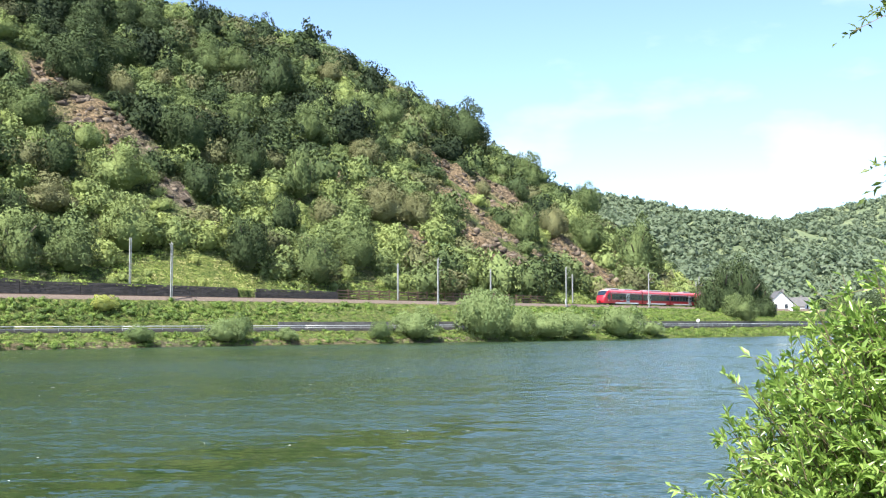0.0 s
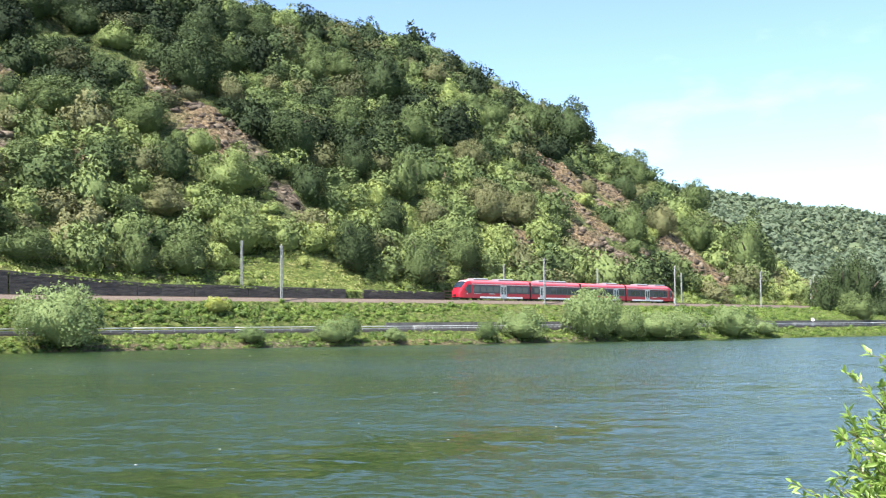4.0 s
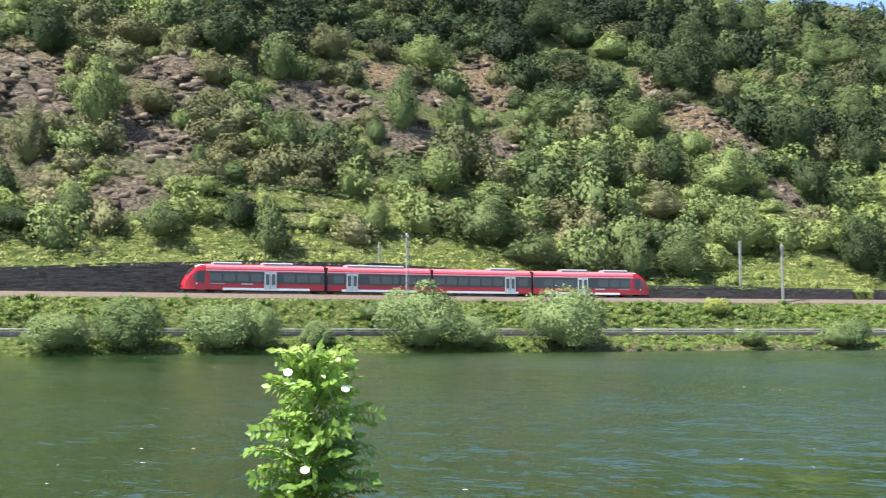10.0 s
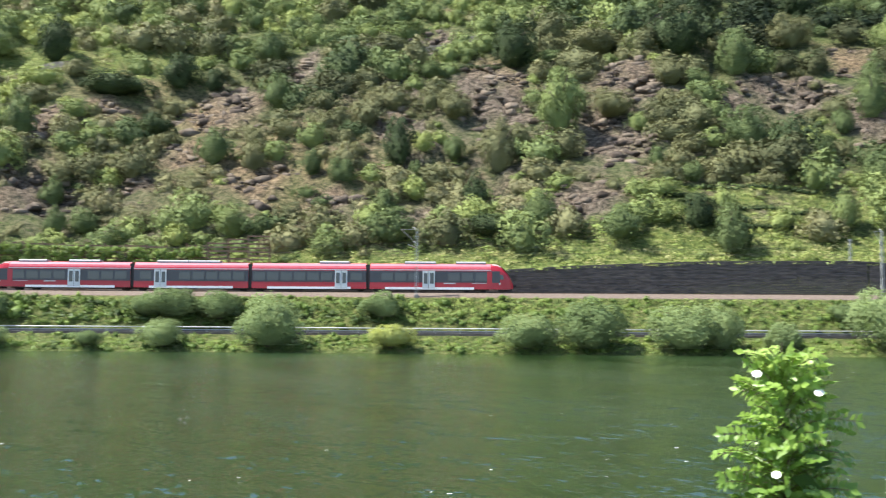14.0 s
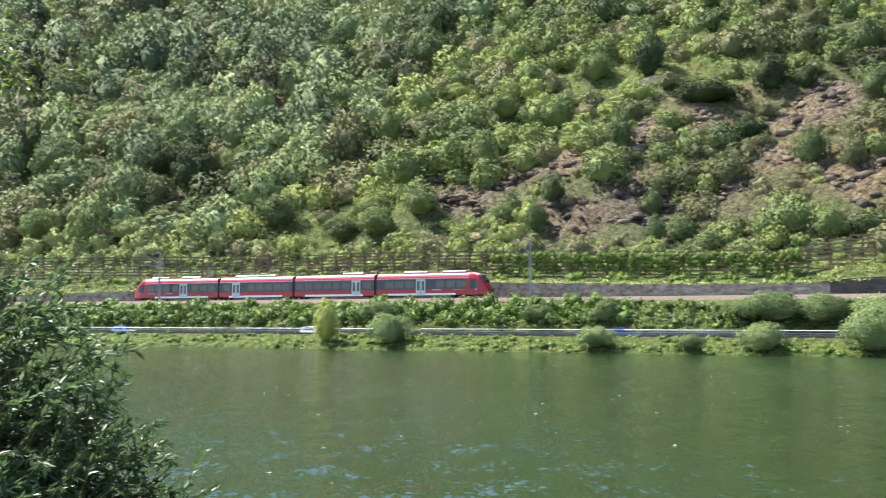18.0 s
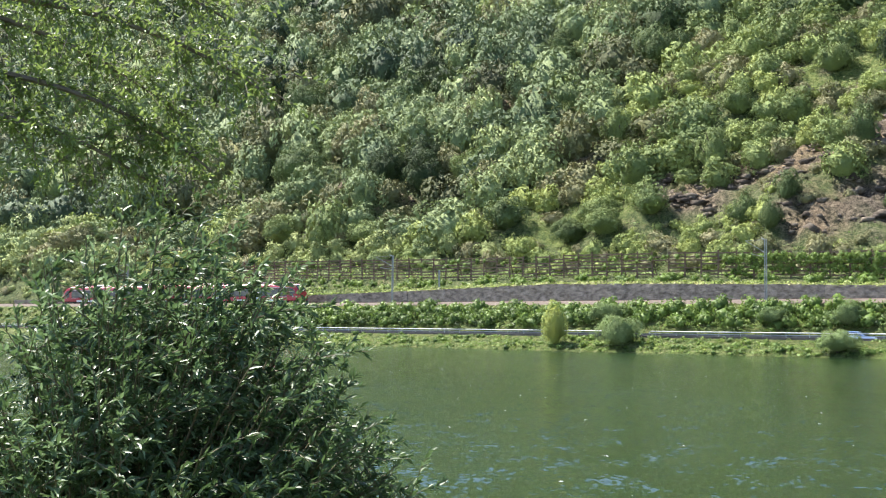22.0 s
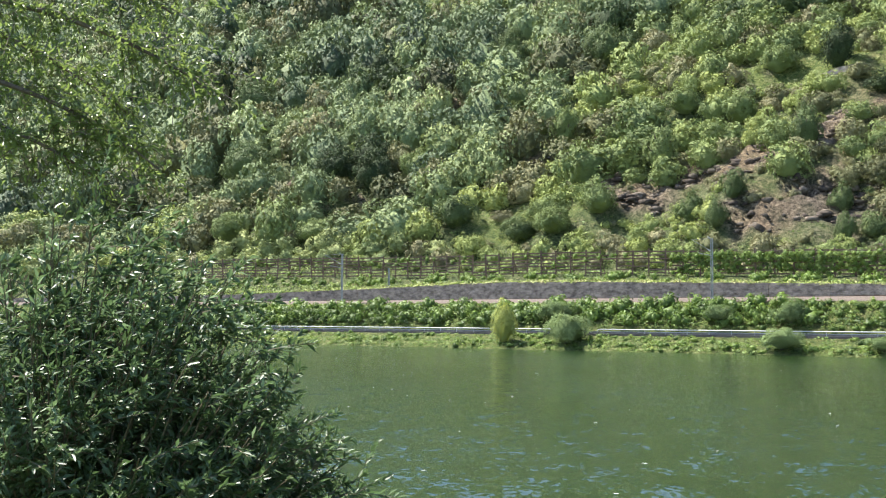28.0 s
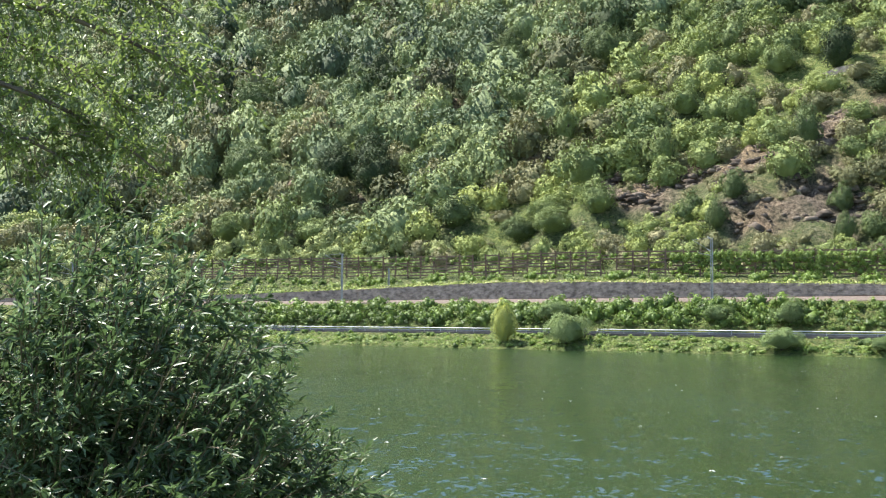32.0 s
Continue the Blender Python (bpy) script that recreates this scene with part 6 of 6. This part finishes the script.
def overhang(base, limbs, label, seed, leaf, count):
    rng = np.random.RandomState(seed)
    th = tagged(new("tree"), label, "tree")
    top = np.mean([l[0] for l in limbs], axis=0)
    low = np.array(base) - top
    part("trunk", Build().tube([tuple(low - np.array([0, 0, 0.5])), tuple(low * 0.4), (0, 0, 0), (0, 0, 1.5)], [0.16, 0.12, 0.08, 0.03], 8), BARK, th)
    out = []
    th.matrix_basis = pose(*top)
    for a, m, c in limbs:
        a, m, c = np.array(a) - top, np.array(m) - top, np.array(c) - top
        b = Build()
        f = np.linspace(0, 1, 12)
        line = curve_at((a, m, c), f)
        b.tube(line.tolist(), (0.022 * (1 - f) + 0.007).tolist(), 5)
        lv, lt, tn, k = [], [], [], 0
        for _ in range(count):
            st = rng.uniform(0.15, 1.0)
            o = curve_at((a, m, c), [st])[0]
            dr = (c - a) / np.linalg.norm(c - a) * 0.6 + rng.normal(size=3) * 0.6 + np.array([0, 0, -0.25])
            dr /= np.linalg.norm(dr)
            ln = rng.uniform(0.2, 0.6)
            e = o + dr * ln + np.array([0, 0, -0.1])
            m2 = o + dr * ln * 0.55 + np.array([0, 0, 0.05])
            tw = curve_at((o, m2, e), np.linspace(0, 1, 12))
            b.tube(tw[::3].tolist(), 0.0025, 3)
            n = 22
            j = rng.uniform(0.5, 10.99, n)
            j0 = j.astype(int)
            p = tw[j0] + (tw[j0 + 1] - tw[j0]) * (j - j0)[:, None]
            d = (tw[j0 + 1] - tw[j0])
            d /= np.linalg.norm(d, axis=1)[:, None]
            d = d * 0.5 + rng.normal(size=(n, 3)) * 0.7
            v, t = leaf_arrays(p, d, np.array([0, 0, 1.0]) + rng.normal(size=(n, 3)) * 0.6, leaf * rng.uniform(0.7, 1.2, n), leaf * 0.38 * rng.uniform(0.8, 1.2, n))
            lv.append(v)
            lt.append(t + k)
            k += len(v)
            tn.append(np.full(len(t), 0.42 + rng.uniform(-0.15, 0.15)))
        br = part("limb", b, BARK, th)
        part("foliage", foliage_mesh("foliage", np.vstack(lv), np.vstack(lt), SHADE_LEAF, np.concatenate(tn)), SHADE_LEAF, br)
        out.append(br)
    return th, out


def p3(az, r, el):
    x, y = polar(az, r)
    return (x, y, EYE + r * math.tan(radians(el)))


tree_left, limbs_left = overhang((*polar(132, 8.5), 1.2), [(p3(121, 8.2, 15.5), p3(112, 7.6, 15.8), p3(105.6, 7.2, 12.0)), (p3(122, 8.2, 12.0), p3(114, 7.6, 12.5), p3(108.0, 7.4, 7.8)), (p3(122, 8.4, 17.5), p3(113, 8.0, 18.5), p3(107.5, 7.8, 15.5)),
                                                       (p3(123, 8.0, 10.0), p3(116, 7.6, 10.8), p3(110.5, 7.4, 6.8)), (p3(122, 8.6, 15.0), p3(115, 8.4, 14.5), p3(109.5, 8.2, 10.5))], "small-leaved tree whose thin limbs overhang the near bank", 51, 0.056, 84)
tree_right, limbs_right = overhang((*polar(-31, 6.5), 1.2), [(p3(-27, 6.5, 13), p3(-25.5, 6.4, 13.5), p3(-24.6, 6.4, 15.5)), (p3(-27, 6.5, 8), p3(-25.5, 6.4, 8.5), p3(-24.4, 6.3, 8.0))], "thin leafy twigs of a tree on the near bank", 52, 0.06, 26)


# ---- the sapling with feathered leaves ----
def sapling():
    rng = np.random.RandomState(17)
    th = tagged(new("sapling"), "young bright green sapling with feathered leaves on the near bank", "sapling")
    x, y = polar(37.3, 4.4)
    th.matrix_basis = pose(x, y, 1.0)
    part("stem", Build().tube([(0, 0, -0.2), (0.015, 0.01, 0.6), (0.0, 0.02, 1.2), (0.01, 0, 1.86)], [0.012, 0.010, 0.007, 0.002], 6), TWIG, th)
    for i in range(220):
        z = 0.70 + 1.06 * i / 219
        a = i * 2.4 + rng.uniform(-0.3, 0.3)
        ln = 0.225 * (1.06 - 0.42 * max(0, (z - 1.4) / 0.4) ** 2.0) * rng.uniform(0.75, 1.2)
        dr = np.array([math.cos(a), math.sin(a), rng.uniform(0.2, 1.1) + 0.4 * (z > 1.55)])
        dr /= np.linalg.norm(dr)
        o = np.array([0.01, 0.01, z])
        pts = (o, o + dr * ln * 0.6, o + dr * ln + np.array([0, 0, -0.05 * ln / 0.2]))
        n = 9
        f = np.linspace(0.15, 1, n)
        c = curve_at(pts, f)
        tan = np.gradient(c, axis=0)
        tan /= np.linalg.norm(tan, axis=1)[:, None]
        face = np.array([math.cos(a) * 0.9, math.sin(a) * 0.9, 0.7]) + rng.normal(size=3) * 0.5
        side = np.cross(tan, face)
        side /= np.linalg.norm(side, axis=1)[:, None]
        p = np.vstack([c, c, c[-1:]])
        d = np.vstack([tan * 0.5 + side, tan * 0.5 - side, tan[-1:]]) + rng.normal(size=(2 * n + 1, 3)) * 0.12
        up = face + rng.normal(size=(2 * n + 1, 3)) * 0.35
        v, t = leaf_arrays(p, d, up, np.full(2 * n + 1, 0.043) * rng.uniform(0.8, 1.15, 2 * n + 1), np.full(2 * n + 1, 0.027), 0.12)
        # leaf tint gets lighter from the lower leaves to the tip
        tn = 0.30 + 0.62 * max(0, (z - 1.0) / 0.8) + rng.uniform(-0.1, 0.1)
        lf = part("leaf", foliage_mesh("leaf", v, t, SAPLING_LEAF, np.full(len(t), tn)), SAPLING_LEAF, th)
        part("leaf_stalk", Build().tube(curve_at(pts, np.linspace(0, 1, 5)).tolist(), 0.002, 3), TWIG, lf)
    for k, (ax, ay, z) in enumerate([(0.02, -0.16, 1.74), (0.18, -0.01, 1.675), (0.10, -0.16, 1.38)]):
        tip = Matrix.Translation((ax, ay, z)) @ Vector((0.45, -0.65, 0.6)).to_track_quat("Z", "Y").to_matrix().to_4x4()
        rings = [[tip @ Vector((r * math.cos(q), r * math.sin(q), h)) for q in np.linspace(0, 6.28, 9)[:-1]] for r, h in ((0.003, -0.022), (0.008, -0.008), (0.015, 0.002), (0.017, 0.003))]
        part("flower", Build().loft(rings), WHITE, th, "small white funnel flower")
    v, t = leaf_arrays(np.array([[0.07, -0.02, 1.42], [0.06, -0.03, 1.36]]), np.array([[0.8, 0.55, 0.05], [0.75, 0.5, -0.25]]), np.array([[0.4, -0.6, 0.7], [0.4, -0.6, 0.6]]), np.array([0.15, 0.12]), np.array([0.09, 0.07]), 0.1)
    part("broad_leaf", foliage_mesh("broad_leaf", v, t, SAPLING_LEAF, np.full(len(t), 0.12)), SAPLING_LEAF, th, "broad dark green climber leaves")
    part("dry_twig", Build().tube([(0.05, 0.05, 1.28), (0.2, 0.14, 1.22), (0.28, 0.2, 1.10)], [0.004, 0.003, 0.002], 4), worn("reddish_twig", (0.35, 0.16, 0.08), (0.5, 0.28, 0.15), 20), th, "bare reddish twig")
    return th


sap = sapling()



def road_car(paint, label):
    """A hatchback, its front towards +x, standing on z = 0."""
    th = tagged(new("car"), label, "car", "cars on the riverside road")
    ring = lambda x, half, z0, z1: [Vector((x, y, z)) for y, z in ((half, z0), (half * 1.02, (z0 + z1) / 2), (half * 0.94, z1), (-half * 0.94, z1), (-half * 1.02, (z0 + z1) / 2), (-half, z0))]
    part("body", Build().loft([ring(-2.05, 0.74, 0.4, 0.85), ring(-1.95, 0.84, 0.3, 0.95), ring(0.8, 0.87, 0.28, 0.94), ring(1.75, 0.84, 0.3, 0.82), ring(2.1, 0.70, 0.38, 0.66)]), paint, th)
    part("cabin", Build().loft([ring(-1.9, 0.78, 0.9, 0.97), ring(-1.45, 0.72, 0.9, 1.46), ring(-0.4, 0.71, 0.9, 1.52), ring(0.25, 0.70, 0.9, 1.46), ring(1.0, 0.76, 0.88, 0.96)]), paint, th)
    for sg in (1, -1):
        v = [(-1.35, 1.02), (0.62, 1.02), (0.12, 1.38), (-1.2, 1.38)]
        part("side_window", Build().put([(x, sg * (0.80 - 0.18 * (z - 1.0)), z) for x, z in v] + [(x, sg * (0.70 - 0.18 * (z - 1.0)), z) for x, z in v], [(0, 1, 2, 3), (4, 7, 6, 5), (0, 4, 5, 1), (1, 5, 6, 2), (2, 6, 7, 3), (3, 7, 4, 0)]), GLASS, th)
        for wx in (-1.3, 1.3):
            wheel = part("wheel", Build().tube([(wx, sg * 0.70, 0.31), (wx, sg * 0.88, 0.31)], 0.31, 14), BLACK, th)
            part("rim", Build().tube([(wx, sg * 0.875, 0.31), (wx, sg * 0.89, 0.31)], 0.19, 12), STEEL, wheel)
        part("headlight", Build().box(1.95, 2.08, sg * 0.6 - 0.1, sg * 0.6 + 0.1, 0.58, 0.68), PALE, th)
    part("windscreen", Build().put([(0.32, -0.62, 1.42), (0.32, 0.62, 1.42), (0.98, 0.70, 0.99), (0.98, -0.70, 0.99), (0.36, -0.62, 1.45), (0.36, 0.62, 1.45), (1.03, 0.70, 1.0), (1.03, -0.70, 1.0)], [(0, 3, 2, 1), (4, 5, 6, 7), (0, 1, 5, 4), (1, 2, 6, 5), (2, 3, 7, 6), (3, 0, 4, 7)]), GLASS, th)
    return th


CAR_BLUE = plain("blue_car_paint", (0.05, 0.09, 0.22), 0.3, 0.2)
road_cars = [(road_car(CAR_BLUE, "dark blue hatchback driving along the riverside road"), 348.6 + 21.7 * 16.5, 21.7),
             (road_car(WHITE, "white hatchback driving along the riverside road"), 355.8 + 20.5 * 18.5, 20.5),
             (road_car(plain("light_blue_car_paint", (0.30, 0.40, 0.60), 0.3, 0.2), "light blue hatchback driving along the riverside road"), 394.6 + 22.0 * 18.5, 22.0)]

sign = tagged(new("road_sign"), "round white road sign on a thin grey post by the road", "road sign")
sx, sy = spot(23.1, -shore(23.1) + 5.3)
sign.matrix_basis = pose(float(sx), float(sy), 2.0, 0, 0, -12)
part("post", Build().tube([(0, 0, -0.3), (0, 0, 2.1)], 0.04, 6), STEEL, sign)
part("plate", Build().tube([(0, -0.05, 1.75), (0, -0.02, 1.75)], 0.36, 16), WHITE, sign)


def motions():
    """The train runs along the line at about 80 km/h; the water drifts downstream; cars pass on the road."""
    def at(s):
        x, y = spot(s, 0.0)
        return pose(float(x), float(y), RAIL, 0, 0, heading(s))
    times = [k * 0.5 for k in range(65)]
    offs, back = [], 0.0
    for ln in LENGTHS:
        offs.append(back + ln / 2)
        back += ln

    def front(t):
        return 11.7 + 22.345 * t
    walk(train, [(t, at(front(t) - 36.15)) for t in times])
    for car, off in zip(cars, offs):
        walk(car, [(t, at(front(t) - 36.15).inverted() @ at(front(t) - off)) for t in times])
    for car, s0, speed in road_cars:
        rows = []
        for t in times:
            s = s0 - speed * t
            x, y = spot(s, -shore(s) + 7.8)
            rows.append((t, pose(float(x), float(y), 1.77, 0, 0, heading(s) + 180)))
        walk(car, rows)
    walk(river, [(0.0, pose(0, 0, 0)), (32.0, pose(9, 10, 0))])
    rng = random.Random(3)
    for pieces, amount in ((sway_left, 1.3), (sway_right, 0.9), (limbs_left, 0.35), (limbs_right, 0.4)):
        for piece in pieces:
            p1, p2, f = rng.uniform(0, 6.28), rng.uniform(0, 6.28), rng.uniform(0.35, 0.6)
            walk(piece, [(k * 0.4, pose(0, 0, 0, amount * math.sin(k * 0.4 * f * 6.28 + p1), amount * (0.4 + math.sin(k * 0.4 * f * 4.7 + p2)), 0)) for k in range(81)])
    base = sap.matrix_basis.copy()
    walk(sap, [(k * 0.5, base @ pose(0, 0, 0, 0.7 * math.sin(k * 1.3), 0.7 * math.sin(k * 1.7 + 1), 0)) for k in range(65)])


motions()
